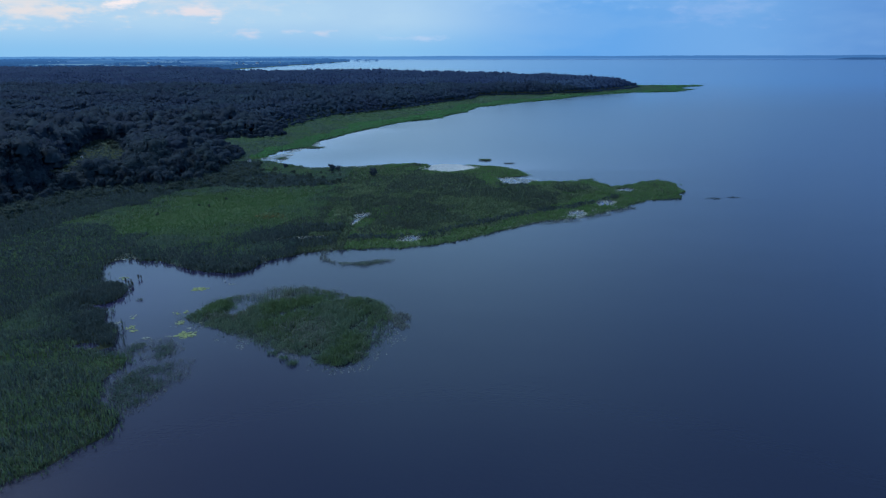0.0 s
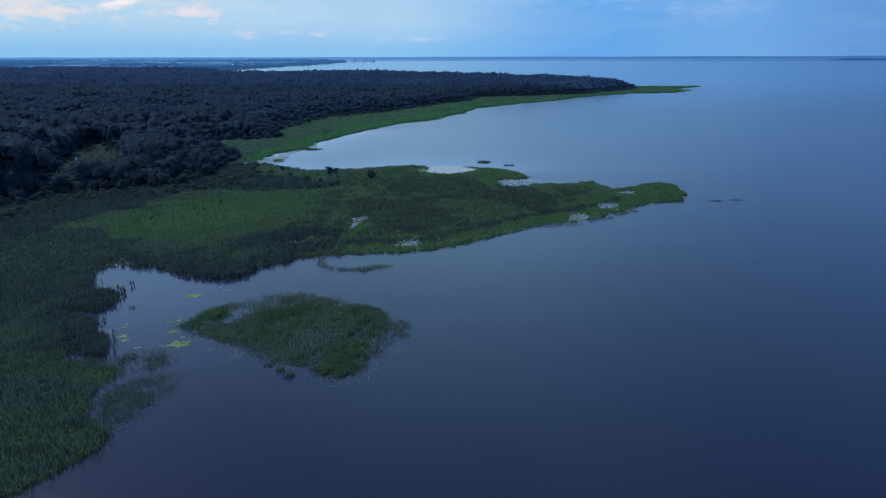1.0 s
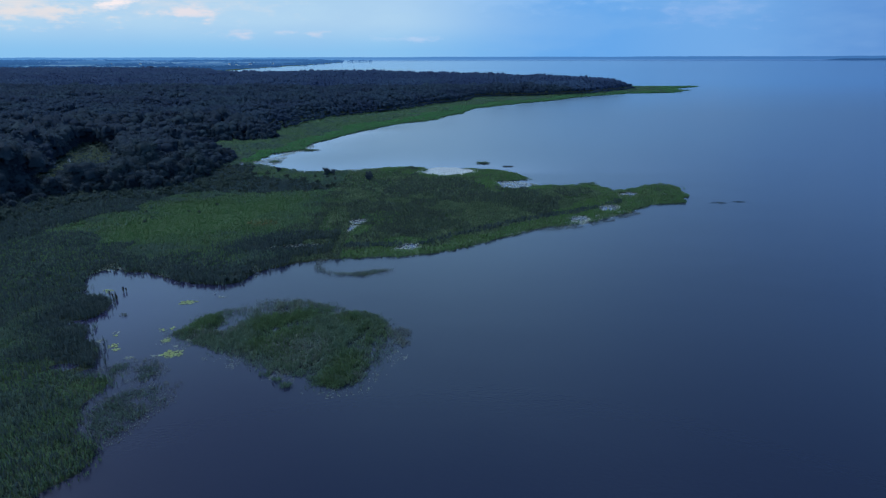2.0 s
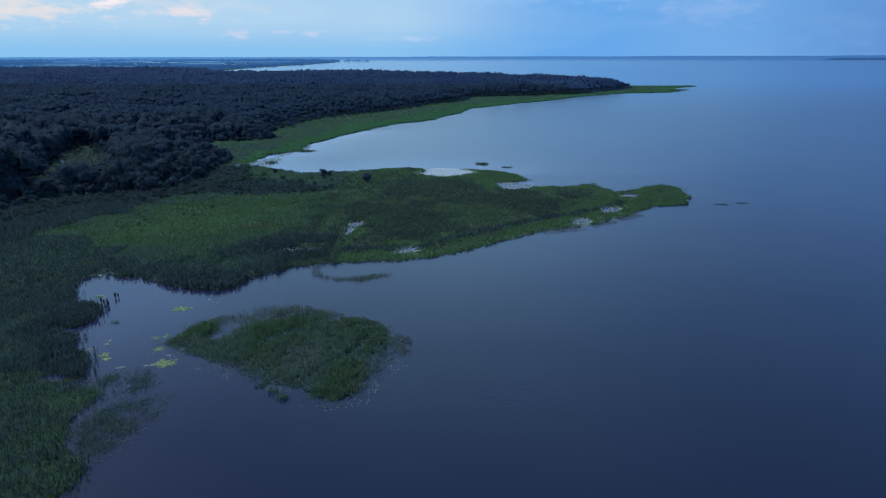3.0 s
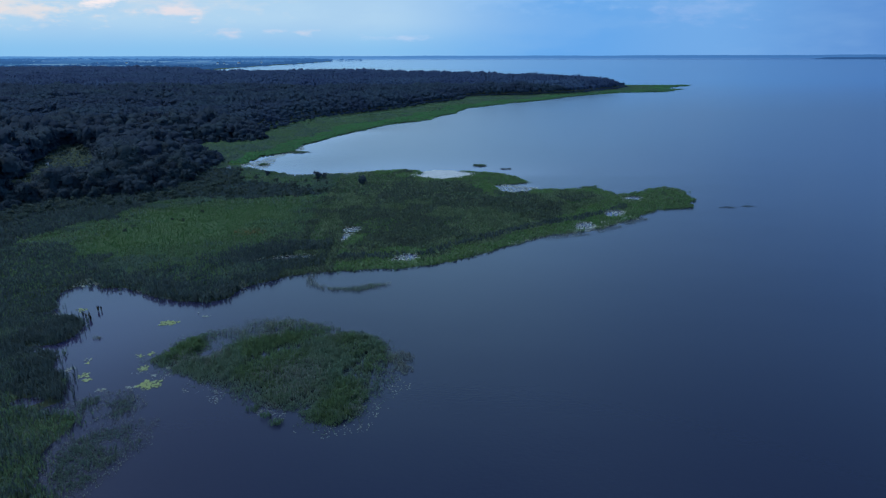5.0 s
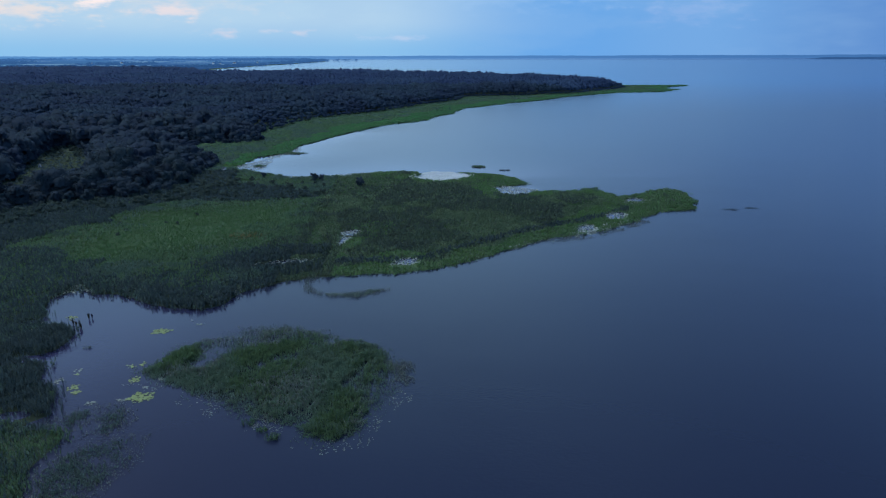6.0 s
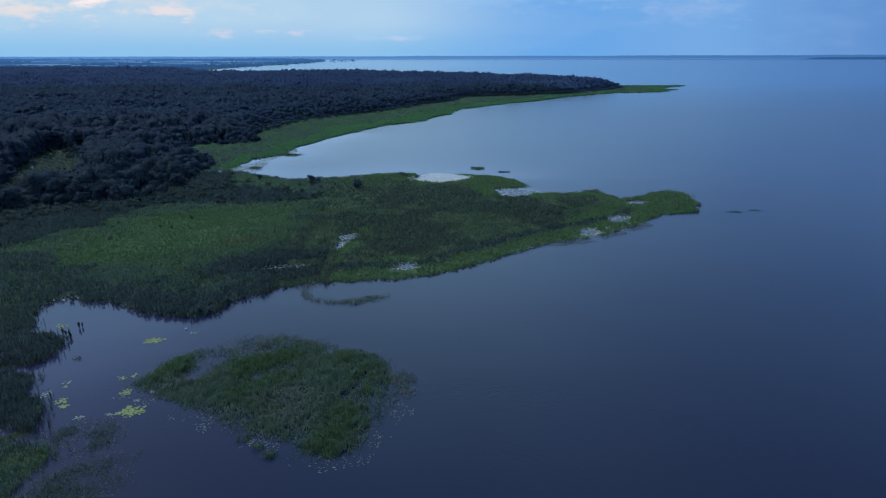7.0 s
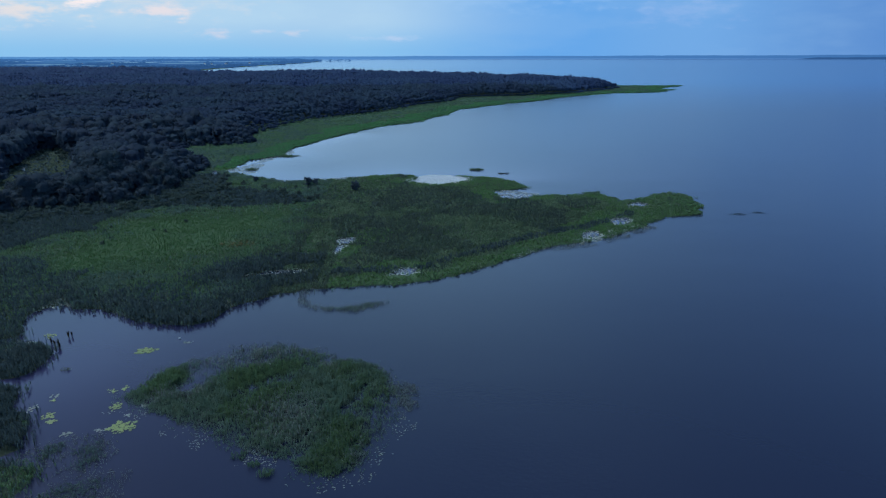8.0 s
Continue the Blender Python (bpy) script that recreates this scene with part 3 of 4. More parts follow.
def sparse_reeds():
    """Thin stands in open water: beside the near shore, the hooked spit, the islets off the headland."""
    rng = np.random.default_rng(5)
    spots = []
    x, y = scatter((-88, -58, 110, 150), 16, 41)
    d = np.maximum(inward([(-86, 143), (-82, 147), (-76, 148.5), (-71, 143), (-73, 138), (-76, 138.5), (-74.5, 142), (-79, 144), (-82, 141)], x, y),
                   inward([(-79, 126), (-77.5, 131), (-74, 134), (-69, 136), (-66, 136), (-64.5, 129), (-67, 122), (-69, 115), (-75, 117)], x, y))
    p = np.clip((patchy(x, y, 4, 42) - 0.25) * 4, 0, 1) * np.clip((d + 0.8) / 2.5, 0, 0.9)
    spots.append((x, y, p, 0.55, M_REED))
    spots.append((x + 0.2, y + 0.1, np.clip((d + 3) / 6, 0, 0.22), 0.35, M_REED_DRY))
    x, y = scatter((-52, -14, 203, 236), 12, 43)
    hook = near_line([(-45, 234), (-47, 222), (-45, 215), (-38, 211.5), (-29, 211), (-21, 215)], x, y)
    d = np.where(x > -33, 1.5, 0.9) - hook + (patchy(x, y, 4, 44) - 0.5) * 2.4
    spots.append((x, y, np.clip(d, 0, 0.9) * np.clip((x + 46) / 14, 0.35, 1), 0.6, M_ISLET))
    spots.append((x + 0.3, y - 0.2, np.clip(d + 1, 0, 0.3), 0.75, M_REED_DRY))
    x, y = scatter((38, 100, 262, 304), 9, 47)
    fringe = near_line([(42, 266.5), (58, 271), (77, 282), (95, 296)], x, y)
    spots.append((x, y, np.clip(1.2 - fringe / 3.2, 0, 0.4) * (patchy(x, y, 6, 48) > 0.4), 0.5, M_REED_DRY))
    for cx, cy, rx, ry, hh in ((-44.5, 141, 1.6, 1.5, 0.85), (-41, 138, 1.4, 1.1, 0.81), (-38, 135.6, 2.0, 1.5, 0.9), (-13, 163, 3.5, 4, 0.5), (-12, 158, 2.5, 3, 0.4),
                               (146, 316, 4, 1.8, 0.35), (158, 318, 4, 1.8, 0.35), (31, 438, 5, 3, 1.0), (89, 364, 6, 2.5, 1.2), (47, 425, 4, 2, 0.6),
                               (-97, 177, 1.2, 0.8, 0.7), (36, 377, 2, 2, 1.0), (-121, 447, 5, 3, 0.9), (-107, 502, 8, 4, 0.9)):
        x, y = scatter((cx - rx * 1.3, cx + rx * 1.3, cy - ry * 1.3, cy + ry * 1.3), 14, int(abs(cx) * 7 + cy))
        d = 1 - np.hypot((x - cx) / rx, (y - cy) / ry) + (patchy(x, y, 2, 45) - 0.5) * 0.9
        spots.append((x, y, np.clip(d * 2.5, 0, 0.9), hh, M_REED_GREEN if hh > 0.8 else (M_REED_DRY if cx < 0 else M_REED_DARK)))
    for x, y, p, h, mat in spots:
        p = np.where(x > 140, p * 0.6, p)
        k = rng.uniform(size=len(x)) < p
        x, y = x[k], y[k]
        stuff(blades("reed_clump", x, y, h * clumps(x, y, 2, 46), 0.15, mat, int(h * 100) + len(x), base=np.zeros(len(x)) - 0.05),
              "thin clump of reeds standing in open water", "reeds")


sparse_reeds()


def marsh():
    """The reed and sedge cover of the mainland, from the near shore to the far bay."""
    zones = [((-165, -60, 70, 200), 9.0, 0.26), ((-190, -40, 200, 262), 4.0, 0.44), ((-260, 150, 225, 330), 2.7, 0.50), ((-260, 150, 330, 450), 1.4, 0.8),
             ((-200, 0, 450, 700), 0.7, 1.8), ((-170, 240, 700, 1120), 0.2, 3.4), ((60, 660, 1000, 1540), 0.075, 5.0), ((-305, -208, 350, 512), 0.35, 1.6), ((-420, -165, 40, 225), 0.4, 1.5)]
    bins = {}
    for box, density, size in zones:
        x, y = scatter(box, density, int(size * 100))
        rng = np.random.default_rng(int(size * 77))
        u = rng.uniform(size=len(x))
        d = mainland(x, y)
        wood = inward(FOREST, x, y) + (patchy(x, y, 12, 50) - 0.5) * 8
        clearing = inward(CLEARING, x, y)
        k = (d > np.where((x < -30) & (y < 240), -2.6, -0.8)) & (u < np.where(d < -0.8, 0.06, np.clip((d + 0.8) / 1.6, 0.05, 1))) & ((wood < 18) | (clearing > -3))
        if size == 0.50:
            k &= (y >= 262) | (x < -190) | (x > -40)
        if size in (0.8, 1.8):
            k &= clearing < -3
        if size in (0.44, 0.50):
            # plants thinned on the ponds' camera side so the water shows in the view
            camera_side = np.max([np.max([inward(p, x, y + q) for p in PONDS], 0) for q in (1.5, 3.5)], 0)
            k &= (camera_side < -0.8) | (rng.uniform(size=len(x)) < 0.10)
        x, y, d, wood, clearing = x[k], y[k], d[k], wood[k], clearing[k]
        u = rng.uniform(size=len(x))
        field = inward(MEADOW, x, y) + (patchy(x, y, 24, 51) - 0.5) * 46
        blotch = patchy(x, y, 26, 52)
        fine = patchy(x, y, 7, 53)
        rim = (x > -40) & (d < 11 + (blotch - 0.5) * 22) | (x > 95)
        far = y > 440
        east = (x > -60) & ~far
        sedge = (u < np.clip((field + 14) / 28, 0, 1)) | (rim & ~far & (u < np.where(x > 90, 0.6, 0.74))) | (far & (d < np.where(y < 600, 7, 16) + 0.018 * y + (blotch - .5) * np.where(y < 600, 16, 40)) & (u < 0.95)) | ((fine > 0.68) & (blotch > 0.5))
        brown = ~sedge & east & (blotch + (u - 0.5) * 0.5 > np.where(x > -10, 0.12, 0.30))
        green = ~sedge & ~brown & (fine * 0.5 + blotch * 0.5 + (u - 0.5) * 0.2 > 0.49)
        green |= far & ~sedge & (u < np.where(y < 620, 0.2, 0.45))
        glade = clearing > -3
        lee = (x < -44) & (x > -128) & (y > 138 + (blotch - 0.5) * 60) & (y < 262) & (d < 24) & ~((d < 4) & (x > -58))
        sedge, brown, green = sedge & ~glade & (~lee | (d > 15)), brown & ~glade & (~lee | (d > 12)), green & ~glade & (~lee | (d > 10) | (u < 0.12))
        coast = inward(MAINLAND, x, y)
        ridge_line = (x > -40) & (x < 95) & (coast > 7 + blotch * 8) & (coast < 12 + blotch * 8) & (y < 330)
        streak = (x > -70) & (y > 236) & (y < 372) & (d > 13) & (patchy(x * 0.55, y, 9, 55, 4) + (fine - 0.5) * 0.5 > 0.60) & (field < 4)
        scrub = (x < -95) & (y < 425) & (wood > np.where(x < -150, -50, -24)) & ~glade & (field < 0)
        # the last term adds dark tufts near-left to imitate the lens's dim corner
        dark = ~glade & ((lee & (u < np.where(x < -98, 0.48, 0.85) * np.clip(1.25 - d / (15 + (blotch - 0.5) * 20), 0, 1) * np.clip((-40 - x) / 12, 0, 1))) | (ridge_line & (u < 0.8 * (fine + 0.2))) | (streak & (u < 0.42)) | (scrub & (u < 0.75)) | ((x < -126) & (y < 262) & (field < 2) & (u < 0.42)) | ((x < -58) & (y < 152) & (u > 0.86)))
        sedge, brown, green = sedge & ~dark, brown & ~dark, green & ~dark
        v = rng.uniform(size=len(x))
        rough = (fine - 0.5) * 8
        tongue = (np.max([inward(p, x, y) for p in BULRUSH_TONGUES], 0) + rough * 0.6 > 0) & (v < 0.92)
        tall = (np.max([inward(p, x, y) for p in REED_STANDS], 0) + rough * 1.5 > 0) & (v < 0.45)
        low_scrub = (inward(SCRUB, x, y) + rough * 1.5 > 0) & (v < 0.85)
        grassy = (np.max([inward(p, x, y) for p in GRASSY], 0) + rough > 0) & (v > 0.45) & ~tongue
        dead = (np.min([near_line(p, x, y) for p in DEAD_EDGES], 0) < 1.2 + rough * 0.2) & (v < 0.6)
        rust = (np.hypot(x + 83, (y - 278) * 1.6) < 7 + rough) & (v < 0.4)
        dark = (dark | tongue | low_scrub | (glade & (u >= 0.8))) & ~dead & ~rust & ~grassy
        sedge = (sedge | grassy) & ~dark & ~dead & ~rust & ~tall
        brown, green = brown & ~dark & ~sedge & ~dead & ~rust & ~tall, green & ~dark & ~sedge & ~dead & ~rust & ~tall
        tan = glade & (u < 0.8)
        dull = dark & streak & ~(lee | tongue | scrub | ridge_line)
        reed = ~dead & ~rust & ~sedge & ~brown & ~green & ~dark & ~tan
        for kind, mask, h, w in (("sedge", sedge & ~(rim | far), 0.7, 0.62), ("wet", sedge & (rim | far), 0.8, 1.0), ("brown", brown, 0.9, 1.0), ("green", green, 1.15, 0.95), ("reed", reed & ~east, 1.35, 0.95),
                                 ("dark", dark & (lee | tongue | scrub | (x < -58) & (y < 200)), 1.9, 0.95), ("dark", dark & ~dull & ~(lee | tongue | scrub | (x < -58) & (y < 200)), 1.6, 0.95), ("dull", dull | (reed & east), 1.5, 0.95), ("tan", tan, 0.6, 1.2), ("dead", dead, 0.8, 0.8), ("rust", rust, 0.7, 1.0)):
            bins.setdefault((kind, size), []).append((x[mask], y[mask], h, w * size))
    looks = {"sedge": (M_SEDGE, "sedge_meadow", "bright green sedge and grass on wet ground", "sedge"),
             "wet": (M_SEDGE_WET, "sedge_meadow", "fresh green sedge along the lake shore", "sedge"),
             "brown": (M_BROWN, "sedge_meadow", "dull brownish green sedge covering the headland", "sedge"),
             "green": (M_REED_GREEN, "reed_bed", "green reed patch between darker stands", "reeds"),
             "dark": (M_REED_DARK, "reed_bed", "very dark bulrush stand along the sheltered bay", "reeds"),
             "dull": (M_DULL, "reed_bed", "dull olive reeds in streaks across the headland", "reeds"),
             "tan": (M_TAN, "grass_glade", "dry tan grass in a forest glade", "grass"),
             "dead": (M_REED_DRY, "reed_bed", "pale dead reed stalks at the water's edge", "reeds"),
             "rust": (M_RUST, "sedge_meadow", "small rust-brown patch of withered sedge", "sedge"),
             "reed": (M_REED, "reed_bed", "tall dark blue-green reed stand along the shore", "reeds")}
    for (kind, size), parts in bins.items():
        mat, name, label, cat = looks[kind]
        mat = M_SEDGE_FAR if kind == "wet" and size > 1 else mat
        for x, y, h, w in parts:
            if len(x):
                lump = 0.3 + 0.7 * clumps(x, y, 1.4 + 1.8 * size, 54)
                stuff(blades(name, x, y, h * lump * (0.92 + 0.12 * size), w, mat, int(size * 10) + len(x), per=4 if size < 0.3 else 5, even=3.0 if kind in ("sedge", "wet", "tan") else 1.0), label, cat)


marsh()


# ---- woody plants ----
def leaf_cloud(rng, lobes, count, size):
    """Small leaf sprays over the lobes of a crown, as triangles."""
    weights = np.array([l[3] * l[4] for l in lobes])
    which = rng.choice(len(lobes), count, p=weights / weights.sum())
    L = np.array(lobes)[which]
    d = rng.normal(size=(count, 3))
    d /= np.linalg.norm(d, axis=1)[:, None]
    d[:, 2] = np.where(d[:, 2] < -0.45, -d[:, 2], d[:, 2])
    r = rng.uniform(0.72, 1.08, count)
    c = L[:, :3] + d * np.stack([L[:, 3], L[:, 3], L[:, 4]], 1) * r[:, None]
    side = np.cross(d, rng.normal(size=(count, 3)))
    side /= np.linalg.norm(side, axis=1)[:, None] + 1e-9
    up = np.cross(side, d) + d * rng.uniform(-0.3, 0.3, count)[:, None]
    s = size * rng.uniform(0.6, 1.35, count)[:, None]
    v = np.empty((count, 3, 3))
    v[:, 0], v[:, 1], v[:, 2] = c - side * s * 0.6 - up * s * 0.4, c + side * s * 0.6 - up * s * 0.4, c + up * s * 0.75
    wrong = np.einsum("ij,ij->i", np.cross(v[:, 1] - v[:, 0], v[:, 2] - v[:, 0]), d) < 0
    v[wrong] = v[wrong][:, ::-1]
    return v.reshape(-1, 3), d


def crown_lobes(rng, h, r, n):
    out = [(0, 0, h * 0.58, r * 0.74, h * 0.36), (0, 0, h * 0.2, r * 0.8, h * 0.24)]
    for k in range(n):
        a, q = rng.uniform(0, 6.28), rng.uniform(0.35, 0.7) * r
        z = rng.uniform(0.22, 0.82) * h
        s = rng.uniform(0.32, 0.52) * r * (1.15 - 0.4 * z / h)
        out.append((math.cos(a) * q, math.sin(a) * q, z, s, s * rng.uniform(0.8, 1.2)))
    return out


def conifer_lobes(rng, h, r):
    return [(rng.normal(0, 0.02), rng.normal(0, 0.02), h * z, r * (1.05 - z) * rng.uniform(0.85, 1.15), h * 0.11) for z in (0.2, 0.34, 0.48, 0.62, 0.76, 0.9)]


def dome(rng, sides, rings):
    """A lumpy closed crown surface of unit radius and height: its points and triangles."""
    v, f = [], []
    for k, phi in enumerate(np.linspace(1.95, 0.85, rings)):
        for t in range(sides):
            a, q = (t + 0.5 * (k % 2)) * 2 * np.pi / sides, rng.uniform(0.82, 1.16)
            v.append((math.sin(phi) * math.cos(a) * q, math.sin(phi) * math.sin(a) * q, 0.5 + 0.5 * math.cos(phi) * rng.uniform(0.9, 1.1)))
        for t in range(sides) if k else ():
            a, b = (k - 1) * sides + t, (k - 1) * sides + (t + 1) % sides
            f += [(a, b, b + sides), (a, b + sides, a + sides)]
    v.append((rng.normal(0, 0.1), rng.normal(0, 0.1), rng.uniform(1.0, 1.16)))
    f += [((rings - 1) * sides + t, (rings - 1) * sides + (t + 1) % sides, len(v) - 1) for t in range(sides)]
    return np.array(v), np.array(f)


def crown_shape(rng, lobes, sides, rings, count, size, core=0.93, cores=99):
    """A crown of closed lobes with leaf sprays over them: points, triangles and soft leafy normals."""
    V, F, C, n = [], [], [], 0
    for a, b, c, r, q in lobes[:cores]:
        v, f = dome(rng, sides, rings)
        V.append((v - (0, 0, 0.5)) * (r * core, r * core, q * 2 * core) + (a, b, c))
        F.append(f + n)
        C.append((v - (0, 0, 0.5)) * (1, 1, 2))
        n += len(v)
    if count:
        v, d = leaf_cloud(rng, lobes, count, size)
        V.append(v)
        C.append(np.repeat(d + rng.normal(0, 0.25, d.shape), 3, 0))
        F.append(np.arange(len(v)).reshape(-1, 3) + n)
    C = np.concatenate(C)
    C /= np.linalg.norm(C, axis=1)[:, None] + 1e-9
    C = C + (0, -0.15, 0.75)
    return np.concatenate(V), np.concatenate(F), C / np.linalg.norm(C, axis=1)[:, None]


def crown_mesh(rng, lobes, count, size, mat):
    v, f, nor = crown_shape(rng, lobes, 5, 2, count, size, 0.7)
    return leafy_mesh("crown", v, f, mat, nor)


def limb(bm, a, b, ra, rb, sides=6):
    a, b = Vector(a), Vector(b)
    q = (b - a).to_track_quat("Z", "Y")
    rings = [[bm.verts.new(p + q @ Vector((math.cos(t * 2 * math.pi / sides) * r, math.sin(t * 2 * math.pi / sides) * r, 0))) for t in range(sides)] for p, r in ((a, ra), (b, rb))]
    for t in range(sides):
        bm.faces.new((rings[0][t], rings[0][(t + 1) % sides], rings[1][(t + 1) % sides], rings[1][t]))
    bm.faces.new(rings[1])


def part(name, me, parent, label=""):
    ob = new(name, me)
    ob.parent = parent
    if label:
        ob["label"] = label
    return ob


def make_tree(name, seed, h, r, leaf, count, size, label, category, group):
    rng = np.random.default_rng(seed)
    top = new(name)
    tagged(top, label, category, group)
    lobes = crown_lobes(rng, h, r, 11 if h > 5 else 4)
    bm = bmesh.new()
    limb(bm, (0, 0, -0.6), (rng.normal(0, .15), rng.normal(0, .15), h * 0.45), 0.022 * h, 0.012 * h)
    for l in lobes[1:7]:
        limb(bm, (0, 0, h * rng.uniform(0.22, 0.42)), (l[0] * 0.8, l[1] * 0.8, l[2]), 0.009 * h, 0.004 * h, 4)
    me = bpy.data.meshes.new("trunk")
    bm.to_mesh(me)
    bm.free()
    me.materials.append(M_BARK)
    part("trunk", me, top)
    part("crown", crown_mesh(rng, lobes, count, size, leaf), top)
    return top


def thicket(name, shapes, x, y, wide, high, mat, rng):
    """Many crowns in one mesh: each of the shapes turned, scaled and set at its places."""
    turn, pick = rng.uniform(0, 6.28, len(x)), rng.integers(len(shapes), size=len(x))
    V, F, W, n = [], [], [], 0
    for k, (v, f, q) in enumerate(shapes):
        m = pick == k
        ca, sa, w = np.cos(turn[m])[:, None], np.sin(turn[m])[:, None], wide[m][:, None]
        V.append(np.stack([(v[:, 0] * ca - v[:, 1] * sa) * w + x[m][:, None], (v[:, 0] * sa + v[:, 1] * ca) * w + y[m][:, None], v[:, 2] * high[m][:, None] + 0.3], 2).reshape(-1, 3))
        F.append((f[None] + (n + np.arange(m.sum()) * len(v))[:, None, None]).reshape(-1, 3))
        W.append(np.stack([q[:, 0] * ca - q[:, 1] * sa, q[:, 0] * sa + q[:, 1] * ca, q[:, 2] + 0 * ca], 2).reshape(-1, 3))
        n += m.sum() * len(v)
    return new(name, leafy_mesh(name, np.concatenate(V), np.concatenate(F), mat, np.concatenate(W)))


def plant_forest():
    rng = np.random.default_rng(77)
    spots = []
    for y0, y1, step in ((235, 640, 6.6), (640, 1200, 6.8), (1200, 1750, 8.6), (1750, 2760, 13.0)):
        gx, gy = np.meshgrid(np.arange(-2600, 460, step), np.arange(y0, y1, step))
        x, y = gx.ravel(), gy.ravel()
        k = (x > -0.92 * y - 70)
        x, y = x[k], y[k]
        x, y = x + rng.uniform(-.42, .42, len(x)) * step, y + rng.uniform(-.42, .42, len(x)) * step
        w = inward(FOREST, x, y) + (patchy(x, y, 22, 60) - 0.5) * 14
        k = (w > (0 if step == 6.6 else -5)) & (mainland(x, y) > 4) & (near_line(HUT_SIGHTLINE, x, y) > 6) & (inward(CLEARING, x, y) + (patchy(x, y, 9, 61) - 0.5) * 6 < 0)
        x, y, w = x[k], y[k], w[k]
        h = (5.5 + 10.5 * np.clip(w / 38, 0, 1) + 7.0 * np.clip((y - 700) / 700, 0, 1)) * (0.5 + 1.0 * patchy(x, y, 32, 62, 2)) ** np.where(y > 1000, 0.6, 1) * rng.uniform(0.8, 1.2, len(x)) ** (1 if step == 6.6 else 0.5)
        for k in (14, 28, 42, 56):
            h = np.where(inward(CLEARING, x - 0.53 * k, y + 0.85 * k) > -4, np.minimum(h, 7.0 + 0.06 * k), h)
        h = np.where((step != 6.6) & (w < 5), np.minimum(h, 5.5), h)
        spots.append((x, y, h, step))
    x, y, h, _ = spots[0]
    order = np.argsort(np.hypot(x + 120, y - 250))
    near, rest = order[:290], order[290:]
    kinds = []
    for i in range(9):
        hh, rr = 11.0, (4.9, 5.8, 4.1)[i % 3]
        kinds.append(make_tree("tree", 100 + i, hh, rr, M_LEAF[i % 3], 1000, 0.42, ("dark green broadleaf tree at the edge of the forest", "rounded grey-green tree at the edge of the forest",
                               "slender very dark tree at the edge of the forest")[i % 3], "tree", "forest edge trees"))
    for n, i in enumerate(near):
        s = h[i] / 11.0 * (rng.uniform(1.25, 1.5) if rng.uniform() < 0.25 and h[i] > 9 else rng.uniform(0.85, 1.05))
        m = Matrix.Translation((x[i], y[i], 0.4)) @ Matrix.Rotation(rng.uniform(0, 6.28), 4, "Z") @ Matrix.Scale(s, 4)
        if n < 9:
            kinds[n].matrix_basis = m
        else:
            copy_thing(kinds[rng.integers(9)], m).scale = (s, s, s)
    for a, b, hh, kind in ((-161, 455, 10.0, 1), (-164, 453, 9.0, 0), (-163, 458, 10.0, 2), (-73, 391, 6.0, 1), (-69, 393, 4.4, 1), (-44, 377, 6.0, 1), (-107, 404, 4.0, 1)):
        m = Matrix.Translation((a, b, 0.3)) @ Matrix.Rotation(rng.uniform(0, 6.28), 4, "Z")
        lone = copy_thing(kinds[kind], m)
        lone.scale = (hh / 11,) * 3
        tagged(lone, "dark rounded tree standing alone on the marsh", "tree", "lone marsh trees")
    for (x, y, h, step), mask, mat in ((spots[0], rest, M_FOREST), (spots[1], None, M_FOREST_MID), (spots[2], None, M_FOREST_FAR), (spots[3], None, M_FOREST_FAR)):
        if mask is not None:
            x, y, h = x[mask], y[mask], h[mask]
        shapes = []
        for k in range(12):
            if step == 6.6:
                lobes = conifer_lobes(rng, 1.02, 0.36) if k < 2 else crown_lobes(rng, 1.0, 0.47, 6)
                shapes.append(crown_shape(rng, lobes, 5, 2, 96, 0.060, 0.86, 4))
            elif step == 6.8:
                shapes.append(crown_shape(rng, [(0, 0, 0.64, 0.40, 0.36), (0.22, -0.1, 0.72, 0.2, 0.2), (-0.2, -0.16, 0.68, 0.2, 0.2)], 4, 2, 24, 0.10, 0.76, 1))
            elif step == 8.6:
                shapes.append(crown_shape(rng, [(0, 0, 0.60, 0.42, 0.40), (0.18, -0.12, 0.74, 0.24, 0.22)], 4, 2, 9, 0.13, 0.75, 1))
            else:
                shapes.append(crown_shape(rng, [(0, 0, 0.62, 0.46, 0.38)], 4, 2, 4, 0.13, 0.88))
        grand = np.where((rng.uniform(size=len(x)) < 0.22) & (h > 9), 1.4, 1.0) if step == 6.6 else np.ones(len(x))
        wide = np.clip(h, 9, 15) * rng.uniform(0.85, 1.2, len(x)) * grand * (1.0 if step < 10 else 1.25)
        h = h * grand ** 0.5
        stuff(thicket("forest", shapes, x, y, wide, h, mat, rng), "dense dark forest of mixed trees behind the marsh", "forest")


plant_forest()


